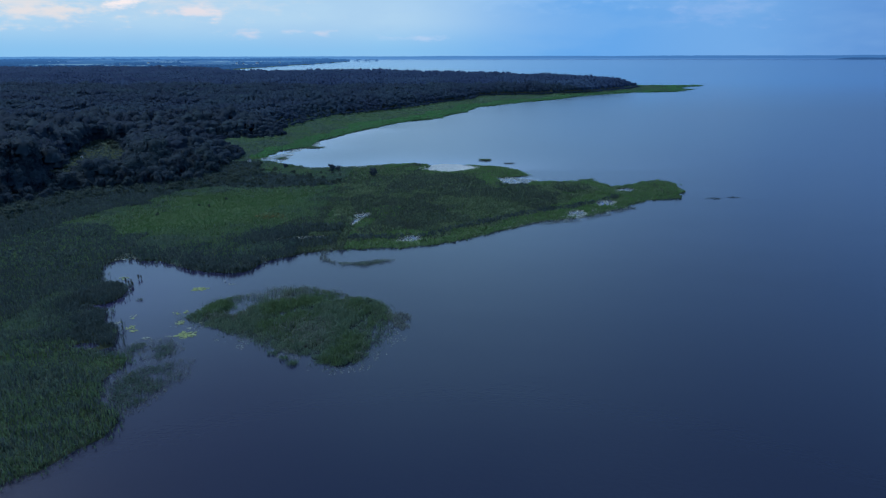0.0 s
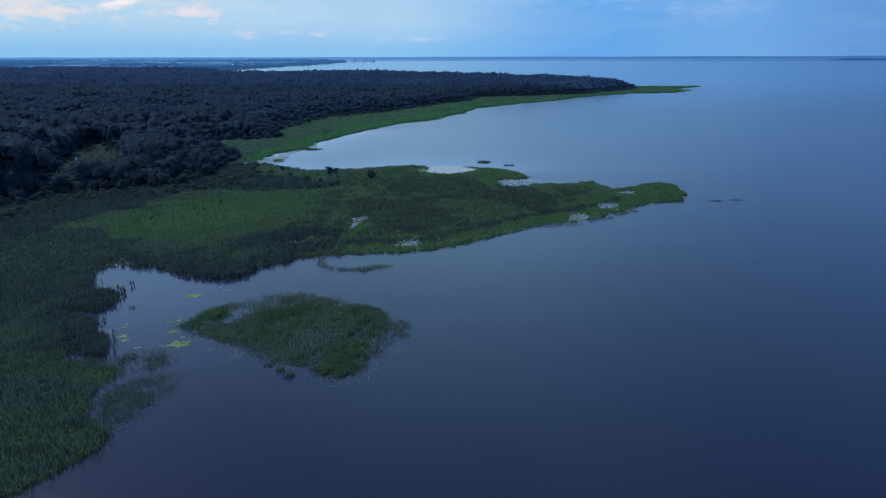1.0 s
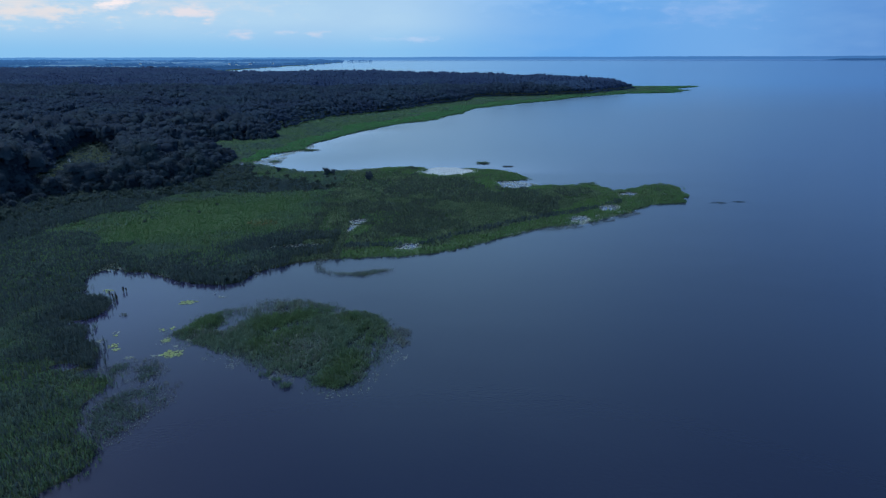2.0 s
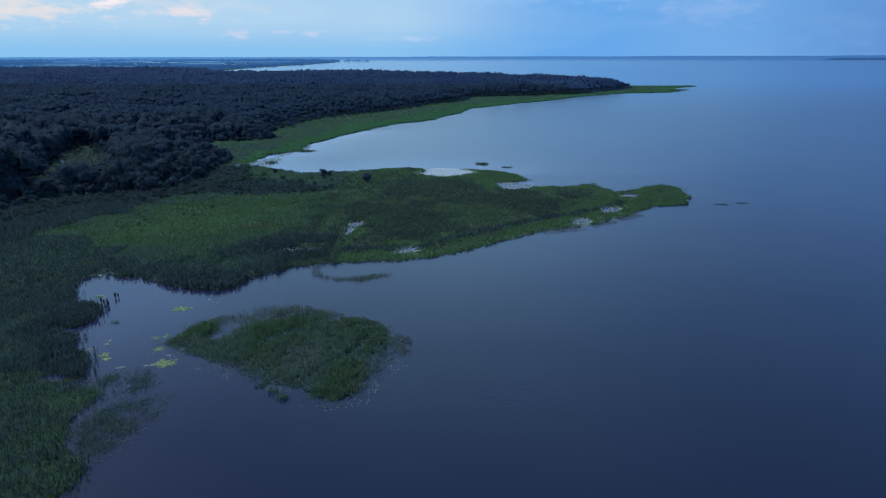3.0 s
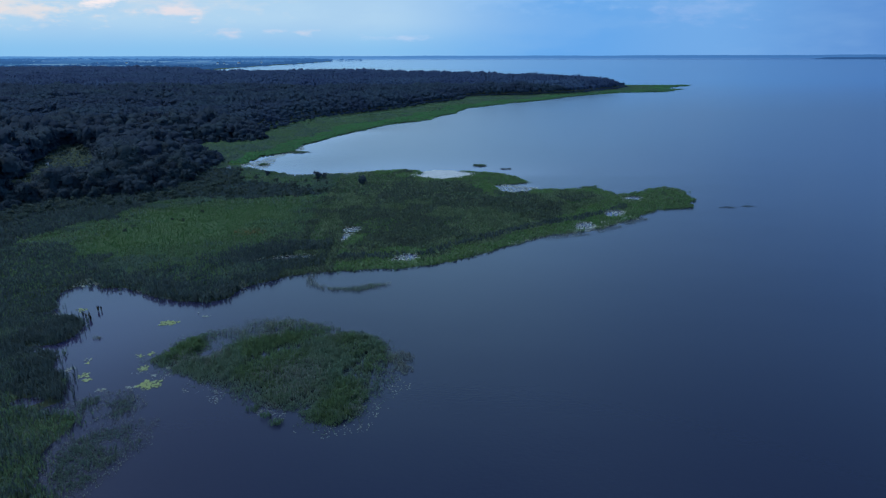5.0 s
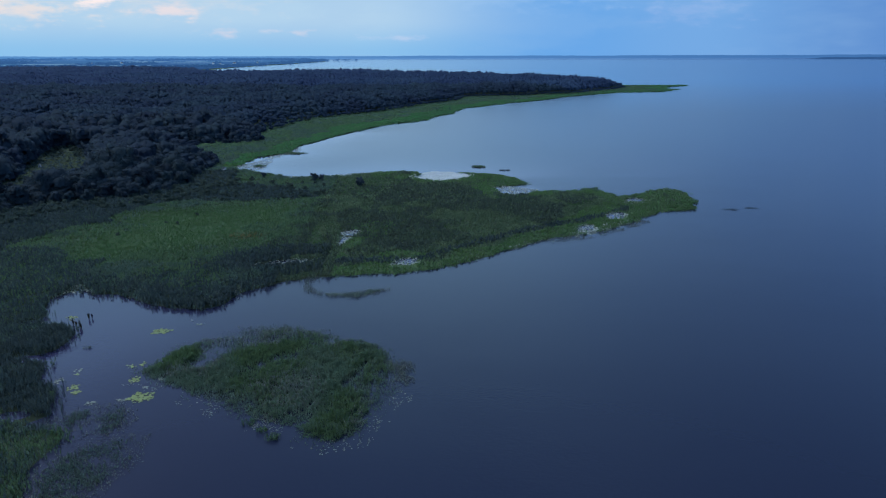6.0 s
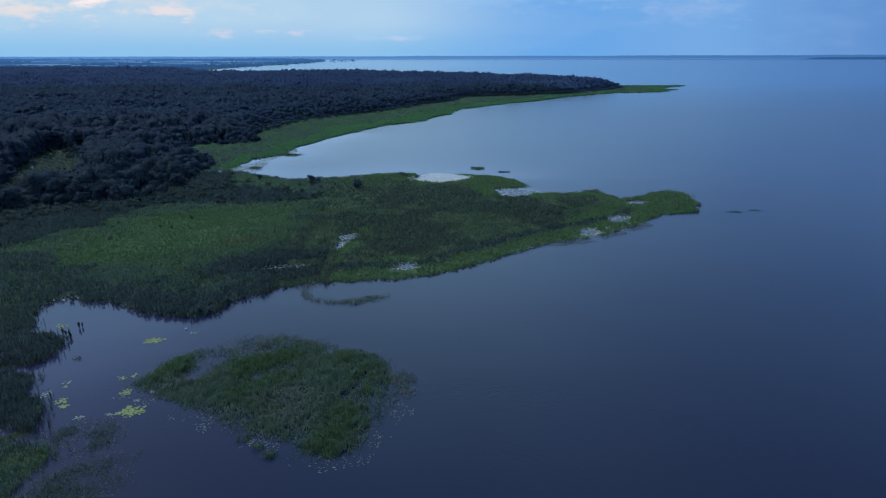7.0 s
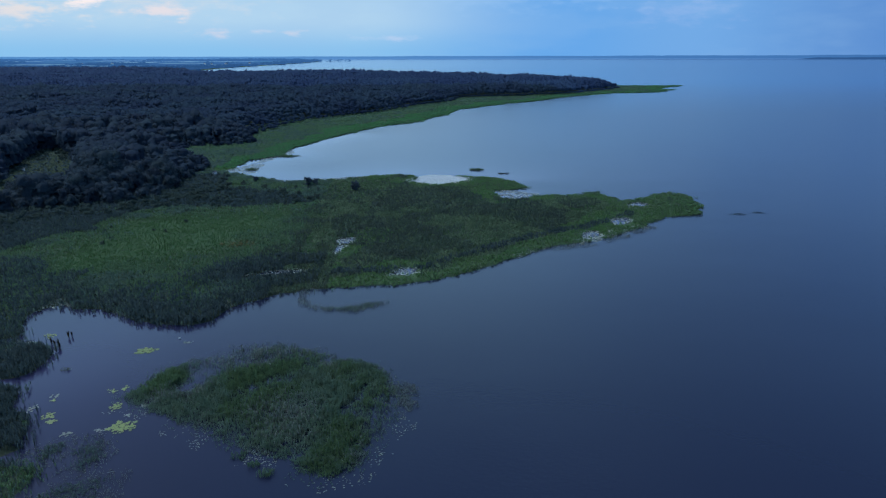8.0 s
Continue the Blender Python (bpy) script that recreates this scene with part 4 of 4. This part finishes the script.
def plant_bushes():
    rng = np.random.default_rng(9)
    base = [make_tree("bush", 300 + i, 3.0, 2.2, M_WILLOW, 210, 0.40, "low grey-green willow bush on the marsh", "bush", "marsh bushes") for i in range(4)]
    spots = [(-68, 389, 2.5), (-112, 396, 3.0), (-84, 372, 3.5), (-97, 384, 3.2), (-120, 380, 4.5)]
    x, y = scatter((-300, -60, 235, 420), 0.055, 71)
    wood = inward(FOREST, x, y)
    edge = (wood > -30 + 26 * (patchy(x, y, 20, 72) - 0.3)) & (wood < 3) & (inward(MEADOW, x, y) < -3) & (mainland(x, y) > 3) & (inward(CLEARING, x, y) < -6)
    spots += [(a, b, rng.uniform(1.3, 3.8)) for a, b in zip(x[edge], y[edge])]
    spots += [(rng.uniform(-150, -62), rng.uniform(350, 396), rng.uniform(1.2, 2.8)) for _ in range(45)]
    x, y = scatter((-160, -56, 334, 414), 0.05, 73)
    thick = inward(SCRUB, x, y) > 0
    spots += [(a, b, rng.uniform(1.4, 3.2)) for a, b in zip(x[thick], y[thick])]
    for a, b in ((-145, 296), (-136, 288), (-128, 300), (-140, 279), (-120, 296), (-112, 312)):
        spots.append((a + rng.normal(0, 2), b + rng.normal(0, 2), rng.uniform(1.2, 2.0)))
    x, y = scatter((-310, -225, 400, 540), 0.04, 74)
    glade = (inward(CLEARING, x, y) > -4) & ((y > 486) | (inward(CLEARING, x, y) < 2)) & (rng.uniform(size=len(x)) < np.clip((y - 420) / 90, 0.1, 0.8))
    spots += [(a, b, rng.uniform(1.6, 3.8)) for a, b in zip(x[glade], y[glade])]
    spots = [p for p in spots if near_line(HUT_SIGHTLINE, np.array([p[0]]), np.array([p[1]]))[0] > 3.5]
    spots.sort(key=lambda p: math.hypot(p[0] + 90, p[1] - 250))
    for n, (a, b, h) in enumerate(spots[:240]):
        s = h / 3.0
        m = Matrix.Translation((a, b, 0.3)) @ Matrix.Rotation(rng.uniform(0, 6.28), 4, "Z")
        if n < 4:
            base[n].matrix_basis = m @ Matrix.Scale(s, 4)
        else:
            copy_thing(base[n % 4], m).scale = (s, s, s)
    rest = np.array(spots[240:])
    shapes = [crown_shape(rng, crown_lobes(rng, 1.0, 0.72, 4), 5, 2, 96, 0.17, 0.75) for _ in range(5)]
    stuff(thicket("scrub", shapes, rest[:, 0], rest[:, 1], rest[:, 2], rest[:, 2], M_WILLOW, rng), "low dense willow scrub between marsh and forest", "scrub")


plant_bushes()


# ---- water lilies and stakes ----
def lily_pad_mesh(mat, seed):
    rng = np.random.default_rng(seed)
    bm = bmesh.new()
    ring = [bm.verts.new((math.cos(a) * r, math.sin(a) * r * 0.85, rng.uniform(0.0, 0.03))) for a, r in ((0.25 + k * 5.78 / 11, rng.uniform(0.9, 1.05)) for k in range(12))]
    mid = bm.verts.new((0.12, 0, 0.0))
    for p, q in zip(ring, ring[1:]):
        bm.faces.new((mid, p, q))
    low = bmesh.ops.extrude_face_region(bm, geom=bm.faces[:])
    for v in [g for g in low["geom"] if isinstance(g, bmesh.types.BMVert)]:
        v.co.z -= 0.03
    bmesh.ops.recalc_face_normals(bm, faces=bm.faces[:])
    me = bpy.data.meshes.new("lily_pad")
    bm.to_mesh(me)
    bm.free()
    me.materials.append(mat)
    return me


def lilies():
    rng = np.random.default_rng(21)
    green = [lily_pad_mesh(M_LILY, 1 + i) for i in range(3)]
    pale = [lily_pad_mesh(M_LILY_PALE, 11 + i) for i in range(3)]
    for cx, cy, rx, ry, n, mat in ((-72, 152, 3.8, 3.0, 140, green), (-81.5, 186.5, 3.4, 2.2, 110, green), (-77, 160, 1.9, 2.2, 34, green), (-90, 157, 1.9, 1.6, 32, green),
                                   (-88.3, 154.8, 1.5, 1.4, 18, green), (-95, 160, 1.8, 2.2, 20, pale), (-93, 165, 1.2, 1.2, 10, pale), (-82.5, 150, 1.7, 1.3, 16, pale),
                                   (-81, 166.5, 1.8, 1.2, 14, green), (-78.3, 167.5, 1.0, 1.6, 14, green), (-112, 196.5, 2.6, 2.4, 24, green), (-76, 151, 1.6, 1.0, 12, pale),
                                   (-73, 156, 1.0, 1.2, 8, pale), (-71, 160, 1.0, 1.6, 9, pale), (-72, 191, 2.5, 1.0, 10, pale), (-92.5, 163, 0.9, 1.2, 7, green)):
        patch = new("water_lilies")
        patch.location = (cx, cy, 0.03)
        tagged(patch, "patch of yellow-green water lily leaves floating on the lake" if mat is green else "thin patch of pale floating lily leaves", "water lilies", "lily patches")
        for k in range(n):
            a, q = rng.uniform(0, 6.28), rng.uniform() ** 0.6
            q *= 0.72 + 0.14 * math.sin(a * 5 + cx) + 0.10 * math.sin(a * 9 + cy)
            s = rng.uniform(0.20, 0.34)
            ob = new("lily_pad", mat[k % 3])
            ob.parent = patch
            ob.matrix_basis = Matrix.Translation((math.cos(a) * q * rx, math.sin(a) * q * ry, rng.uniform(0, 0.05))) @ Matrix.Rotation(rng.uniform(0, 6.28), 4, "Z") @ Matrix.Scale(s, 4)
    # pale plates on ponds and shallow shores: painted sky reflection, in places pale plants
    sheen_spots = [(p, 1.5) for p in PONDS] + [([(-14, 402), (-5, 396), (6, 394), (18, 399), (24, 408), (10, 418), (0, 419), (-8, 413)], 3.0), ([(34, 371), (34, 362), (38, 354), (45, 355.5), (52, 358), (56, 365), (44, 373)], 1.9),
                                        ([(-137, 444), (-128, 439), (-122, 429), (-117, 437), (-118, 470), (-125, 468)], 1.2), ([(-94, 408), (-73, 408), (-42, 418), (-43, 422), (-74, 412), (-96, 412)], 0.4), ([(-125, 473), (-122, 493), (-119, 517), (-113, 545), (-105, 517), (-112, 498), (-119, 477)], 0.6),
                                        ([(-126, 216), (-122, 222), (-115, 218), (-121, 216)], -0.6), ([(-121, 192), (-114, 191), (-112, 193), (-119, 195)], -0.5),
                                        ([(58, 273), (76, 284), (94, 297), (92, 300), (72, 288), (56, 278)], 0.5), ([(28, 257), (44, 268), (42, 271), (26, 261)], 0.0)]
    for p, grow in sheen_spots:
        p = list(p)
        px, py = [q[0] for q in p], [q[1] for q in p]
        x, y = scatter((min(px) - 3, max(px) + 3, min(py) - 3, max(py) + 3), 2.0 if grow < 2 else 8.0, int(abs(px[0]) * 3 + py[0]))
        k = (inward(p, x, y) + (patchy(x, y, 5, 93) - 0.5) * 5 > -grow) & (patchy(x, y, 3, 94) + rng.uniform(-.25, .25, len(x)) > (0.36 if grow < 2 else 0.15))
        x, y = x[k], y[k]
        if len(x) < 3:
            continue
        a = rng.uniform(0, 6.28, len(x))
        s = rng.uniform(0.25, 0.55, len(x)) * (1 if grow < 2 else 1.5)
        t = np.arange(6) * 2 * np.pi / 6
        z = np.maximum(ground_height(x, y), 0) + 0.03 + rng.uniform(0, 0.05, len(x)) * (grow > 2)
        V = np.stack([x[:, None] + np.cos(t + a[:, None]) * s[:, None], y[:, None] + np.sin(t + a[:, None]) * s[:, None] * 0.8, z[:, None] + np.zeros((1, 6))], 2).reshape(-1, 3)
        ob = new("floating_leaves", raw_mesh("floating_leaves", V, np.arange(len(V)).reshape(-1, 6), M_SHEEN_BRIGHT if grow > 2 else M_SHEEN_PALE))
        solid = ob.modifiers.new("thickness", "SOLIDIFY")
        solid.thickness = 0.02
        stuff(ob, "pale plates on shallow water, for bright reflected sky and pale plants", "leaves")
    # pale leaves drifting off the islet's south side
    x, y = scatter((-80, -8, 126, 168), 2.8, 91)
    d = island(x, y)
    k = (d < -0.3) & (d > -5.5) & (y < 158) & (patchy(x, y, 4, 92) + rng.uniform(-.1, .1, len(x)) > 0.60)
    x, y = x[k], y[k]
    a = rng.uniform(0, 6.28, len(x))
    s = rng.uniform(0.08, 0.2, len(x))
    t = np.arange(6) * 2 * np.pi / 6
    V = np.stack([x[:, None] + np.cos(t + a[:, None]) * s[:, None], y[:, None] + np.sin(t + a[:, None]) * s[:, None] * 0.8, np.full((len(x), 6), 0.025)], 2).reshape(-1, 3)
    ob = new("floating_leaves", raw_mesh("floating_leaves", V, np.arange(len(V)).reshape(-1, 6), M_LILY_PALE))
    solid = ob.modifiers.new("thickness", "SOLIDIFY")
    solid.thickness = 0.015
    stuff(ob, "pale leaves drifting on the water beside reeds", "leaves")


lilies()


def stakes():
    rng = np.random.default_rng(4)
    for a, b, h in ((-108.6, 191.6, 1.9), (-107.2, 190.6, 1.7), (-106.0, 190.2, 2.0), (-105.0, 189.0, 1.8), (-106.2, 195.4, 1.9), (-105.6, 195.9, 1.5)):
        x, y = rng.normal(a, 0.10, 6), rng.normal(b, 0.10, 6)
        tagged(blades("bulrush_tuft", x, y, h, 0.22, M_STAKE, int(h * 30), per=5, lean=0.1, base=np.full(6, -0.1)),
               "dark upright tuft of bulrush standing in the water", "bulrush", "bulrush tufts")


stakes()


def small_float():
    """A white fishing float lying beside the lilies: a ball with a collar and a short stem."""
    top = new("float")
    top.location = (-75.3, 193.4, 0.0)
    tagged(top, "small white round float on the calm lake", "float")
    bm = bmesh.new()
    bmesh.ops.create_uvsphere(bm, u_segments=16, v_segments=10, radius=0.28)
    for v in bm.verts:
        v.co.z = v.co.z * 0.9 + 0.14
    me = bpy.data.meshes.new("ball")
    bm.to_mesh(me)
    bm.free()
    me.materials.append(M_WALL)
    part("ball", me, top)
    bm = bmesh.new()
    limb(bm, (0, 0, 0.36), (0, 0, 0.56), 0.07, 0.05, 8)
    me = bpy.data.meshes.new("stem")
    bm.to_mesh(me)
    bm.free()
    me.materials.append(M_STAKE)
    part("stem", me, top, "dark stem")


small_float()


# ---- distance ----
def ridge(name, x0, x1, line, height, seed, mat, label):
    """A long low wooded rise along the lake's far side, with an uneven top; line gives its place, x to y."""
    n = 520
    x = np.linspace(x0, x1, n)
    top = height(x) * (0.92 + 0.16 * patchy(x, x * 0, 420, seed)) + 4 * patchy(x, x * 0, 45, seed + 1)
    rows = []
    for back, f in ((0, 0.0), (5, 0.6), (18, 1.0), (30, 0.5)):
        rows.append(np.stack([x, line(x) + back, np.where(f == 0, -3.0, top * f)], 1))
    V = np.concatenate(rows)
    i = (np.arange(3)[:, None] * n + np.arange(n - 1)[None, :]).ravel()
    ob = new(name, raw_mesh(name, V, np.stack([i, i + 1, i + n + 1, i + n], 1), mat))
    return tagged(ob, label, "distant shore", kind="structure")


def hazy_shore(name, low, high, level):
    """Far shore with the air's colour put in as glow: a strip painted like bright water below the level, woods above
    it; each tone runs from west to east.
    """
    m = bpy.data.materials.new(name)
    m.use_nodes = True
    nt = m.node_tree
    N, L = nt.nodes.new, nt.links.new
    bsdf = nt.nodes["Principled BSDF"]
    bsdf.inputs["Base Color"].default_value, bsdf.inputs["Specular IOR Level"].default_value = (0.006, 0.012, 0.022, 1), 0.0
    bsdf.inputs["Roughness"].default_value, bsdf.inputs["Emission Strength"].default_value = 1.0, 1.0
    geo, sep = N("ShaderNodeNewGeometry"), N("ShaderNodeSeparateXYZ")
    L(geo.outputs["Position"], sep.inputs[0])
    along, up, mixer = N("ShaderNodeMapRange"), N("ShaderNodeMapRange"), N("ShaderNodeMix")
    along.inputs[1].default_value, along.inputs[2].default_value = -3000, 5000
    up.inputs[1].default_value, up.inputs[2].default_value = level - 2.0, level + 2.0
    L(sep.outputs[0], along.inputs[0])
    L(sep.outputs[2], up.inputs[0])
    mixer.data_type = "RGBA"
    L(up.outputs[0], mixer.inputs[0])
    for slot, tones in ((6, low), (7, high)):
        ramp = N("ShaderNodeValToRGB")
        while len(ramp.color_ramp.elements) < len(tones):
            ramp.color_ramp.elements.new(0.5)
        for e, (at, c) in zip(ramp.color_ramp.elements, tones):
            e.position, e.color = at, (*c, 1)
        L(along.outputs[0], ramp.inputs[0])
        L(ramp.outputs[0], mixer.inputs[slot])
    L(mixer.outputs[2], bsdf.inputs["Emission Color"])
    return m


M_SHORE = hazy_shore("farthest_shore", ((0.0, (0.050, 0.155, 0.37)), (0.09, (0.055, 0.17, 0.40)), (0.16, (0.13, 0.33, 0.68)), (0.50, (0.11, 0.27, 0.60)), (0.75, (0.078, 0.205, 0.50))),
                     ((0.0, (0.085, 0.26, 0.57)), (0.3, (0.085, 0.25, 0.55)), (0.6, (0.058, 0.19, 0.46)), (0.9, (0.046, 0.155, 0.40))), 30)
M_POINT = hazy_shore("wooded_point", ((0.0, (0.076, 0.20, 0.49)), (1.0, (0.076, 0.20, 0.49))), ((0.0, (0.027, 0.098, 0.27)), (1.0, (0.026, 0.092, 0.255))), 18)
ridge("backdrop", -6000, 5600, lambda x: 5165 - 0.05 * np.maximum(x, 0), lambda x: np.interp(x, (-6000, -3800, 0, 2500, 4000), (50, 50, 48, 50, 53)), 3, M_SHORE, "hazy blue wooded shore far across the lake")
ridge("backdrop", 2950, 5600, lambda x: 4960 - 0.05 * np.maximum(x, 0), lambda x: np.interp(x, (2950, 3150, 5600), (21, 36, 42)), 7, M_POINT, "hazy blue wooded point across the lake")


def far_fields():
    rng = np.random.default_rng(8)
    plots = [(-2480, -2270, 3700, 3800, M_FIELD), (-2200, -1900, 3720, 3810, M_FIELD), (-1880, -1300, 3660, 3740, M_FIELD), (-1300, -1120, 3850, 3930, M_FIELD), (-2800, -2560, 3640, 3720, M_FIELD)]
    for _ in range(34):
        y = rng.uniform(3750, 5050)
        x, w = rng.uniform(-0.70, -0.24) * y, rng.uniform(90, 380)
        plots.append((x, x + w, y, y + rng.uniform(50, 150), M_FIELD if rng.uniform() < 0.25 else M_MEADOW_FAR))
    for a0, a1, y0, y1, mat in plots:
        n = 9
        t = np.linspace(0, 1, n)
        front, back = y0 + (patchy(t * 300 + a0, t * 0, 90, 3) - 0.5) * 40, y1 + (patchy(t * 300 + a1, t * 0, 90, 4) - 0.5) * 50
        x = a0 + (a1 - a0) * t
        if mainland(np.r_[x, x + 20], np.r_[front, back]).min() < 15:
            continue
        v = np.concatenate([np.stack([x, front, 2.1 + far_rise(x, front)], 1), np.stack([x + 20, back, 2.1 + far_rise(x, back)], 1)])
        i = np.arange(n - 1)
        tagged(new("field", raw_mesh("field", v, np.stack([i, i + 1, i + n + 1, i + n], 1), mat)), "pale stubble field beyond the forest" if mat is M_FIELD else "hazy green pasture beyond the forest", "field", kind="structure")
    gx, gy = np.meshgrid(np.linspace(-5800, -640, 90), np.linspace(2600, 5160, 60))
    x, y = gx.ravel(), gy.ravel()
    i = (np.arange(59)[:, None] * 90 + np.arange(89)[None, :]).ravel()
    q = np.stack([i, i + 1, i + 91, i + 90], 1)
    q = q[(mainland(x, y)[q].min(1) > 3) & (inward(FOREST, x, y)[q].max(1) < 20)]
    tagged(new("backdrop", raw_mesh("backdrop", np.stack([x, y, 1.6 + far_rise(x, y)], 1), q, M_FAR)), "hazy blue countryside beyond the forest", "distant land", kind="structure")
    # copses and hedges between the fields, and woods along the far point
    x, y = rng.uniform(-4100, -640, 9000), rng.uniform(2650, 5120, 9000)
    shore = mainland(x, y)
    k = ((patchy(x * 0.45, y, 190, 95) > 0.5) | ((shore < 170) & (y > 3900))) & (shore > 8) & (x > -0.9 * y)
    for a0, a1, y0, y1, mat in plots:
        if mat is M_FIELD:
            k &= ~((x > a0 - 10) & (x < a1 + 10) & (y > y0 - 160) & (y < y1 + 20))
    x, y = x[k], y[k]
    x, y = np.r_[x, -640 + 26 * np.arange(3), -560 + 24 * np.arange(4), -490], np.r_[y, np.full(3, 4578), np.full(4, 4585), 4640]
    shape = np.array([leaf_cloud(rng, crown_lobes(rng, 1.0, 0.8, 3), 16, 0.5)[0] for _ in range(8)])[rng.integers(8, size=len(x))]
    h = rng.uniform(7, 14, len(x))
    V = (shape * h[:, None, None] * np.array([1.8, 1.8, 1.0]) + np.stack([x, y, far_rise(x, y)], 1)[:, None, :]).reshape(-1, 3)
    # copses carry the air's colour as glow and are named with the backdrop
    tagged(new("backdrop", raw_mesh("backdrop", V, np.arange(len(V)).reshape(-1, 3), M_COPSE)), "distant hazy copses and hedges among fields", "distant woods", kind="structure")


far_fields()


def house(x, y, w, l, h, turn, label, name="house", opening=False):
    """Walls and a gabled roof with a ridge board; the near ones have a door in a frame."""
    top = new(name)
    top.matrix_basis = pose(x, y, 0.4 + float(far_rise(x, y)), 0, 0, turn)
    tagged(top, label, "building")

    def piece(part_name, bm, mat, parent, note=""):
        me = bpy.data.meshes.new(part_name)
        bm.to_mesh(me)
        bm.free()
        me.materials.append(mat)
        return part(part_name, me, parent, note)

    def box(*blocks):
        bm = bmesh.new()
        for (cx, cy, cz), size in blocks:
            bmesh.ops.create_cube(bm, size=1.0, matrix=Matrix.Translation((cx, cy, cz)) @ Matrix.Diagonal((*size, 1)))
        return bm

    piece("wall", box(((0, 0, h / 2), (w, l, h))), M_WALL, top)
    a, b, r = w * 0.58, l * 0.55, h + w * 0.38
    v = np.array([(-a, -b, h - 0.1), (0, -b, r), (a, -b, h - 0.1), (-a, b, h - 0.1), (0, b, r), (a, b, h - 0.1)])
    bm = bmesh.new()
    vs = [bm.verts.new(p) for p in v]
    for f in ((0, 1, 4, 3), (1, 2, 5, 4), (0, 2, 1), (3, 4, 5), (0, 3, 5, 2)):
        bm.faces.new([vs[k] for k in f])
    roof = piece("roof", bm, M_ROOF, top, "grey gabled roof")
    piece("ridge_board", box(((0, 0, r + 0.01), (w * 0.08, b * 2, w * 0.03))), M_STAKE, roof)
    if opening:
        door = piece("door", box(((-w * 0.18, -l / 2 - 0.02, h * 0.42), (w * 0.34, 0.04, h * 0.8))), M_STAKE, top, "dark plank door")
        piece("frame", box(((-w * 0.37, -l / 2 - 0.03, h * 0.42), (w * 0.04, 0.06, h * 0.84)), ((w * 0.01, -l / 2 - 0.03, h * 0.42), (w * 0.04, 0.06, h * 0.84))), M_WALL, door)


house(-268.5, 445, 1.5, 1.8, 2.4, 20, "small pale shed in the forest glade", "shed", True)
house(*HUT, 1.9, 2.0, 2.7, -15, "small white hut among bushes near the bay", "hut", True)
for hx, hy, ht in ((-1240, 3900, 10), (-1170, 3960, 70), (-1310, 3990, 30), (-1060, 4080, 0), (-1900, 4050, 45), (-2060, 4000, 15)):
    house(hx, hy, 10, 18, 7, ht, "pale farm building beyond the forest")
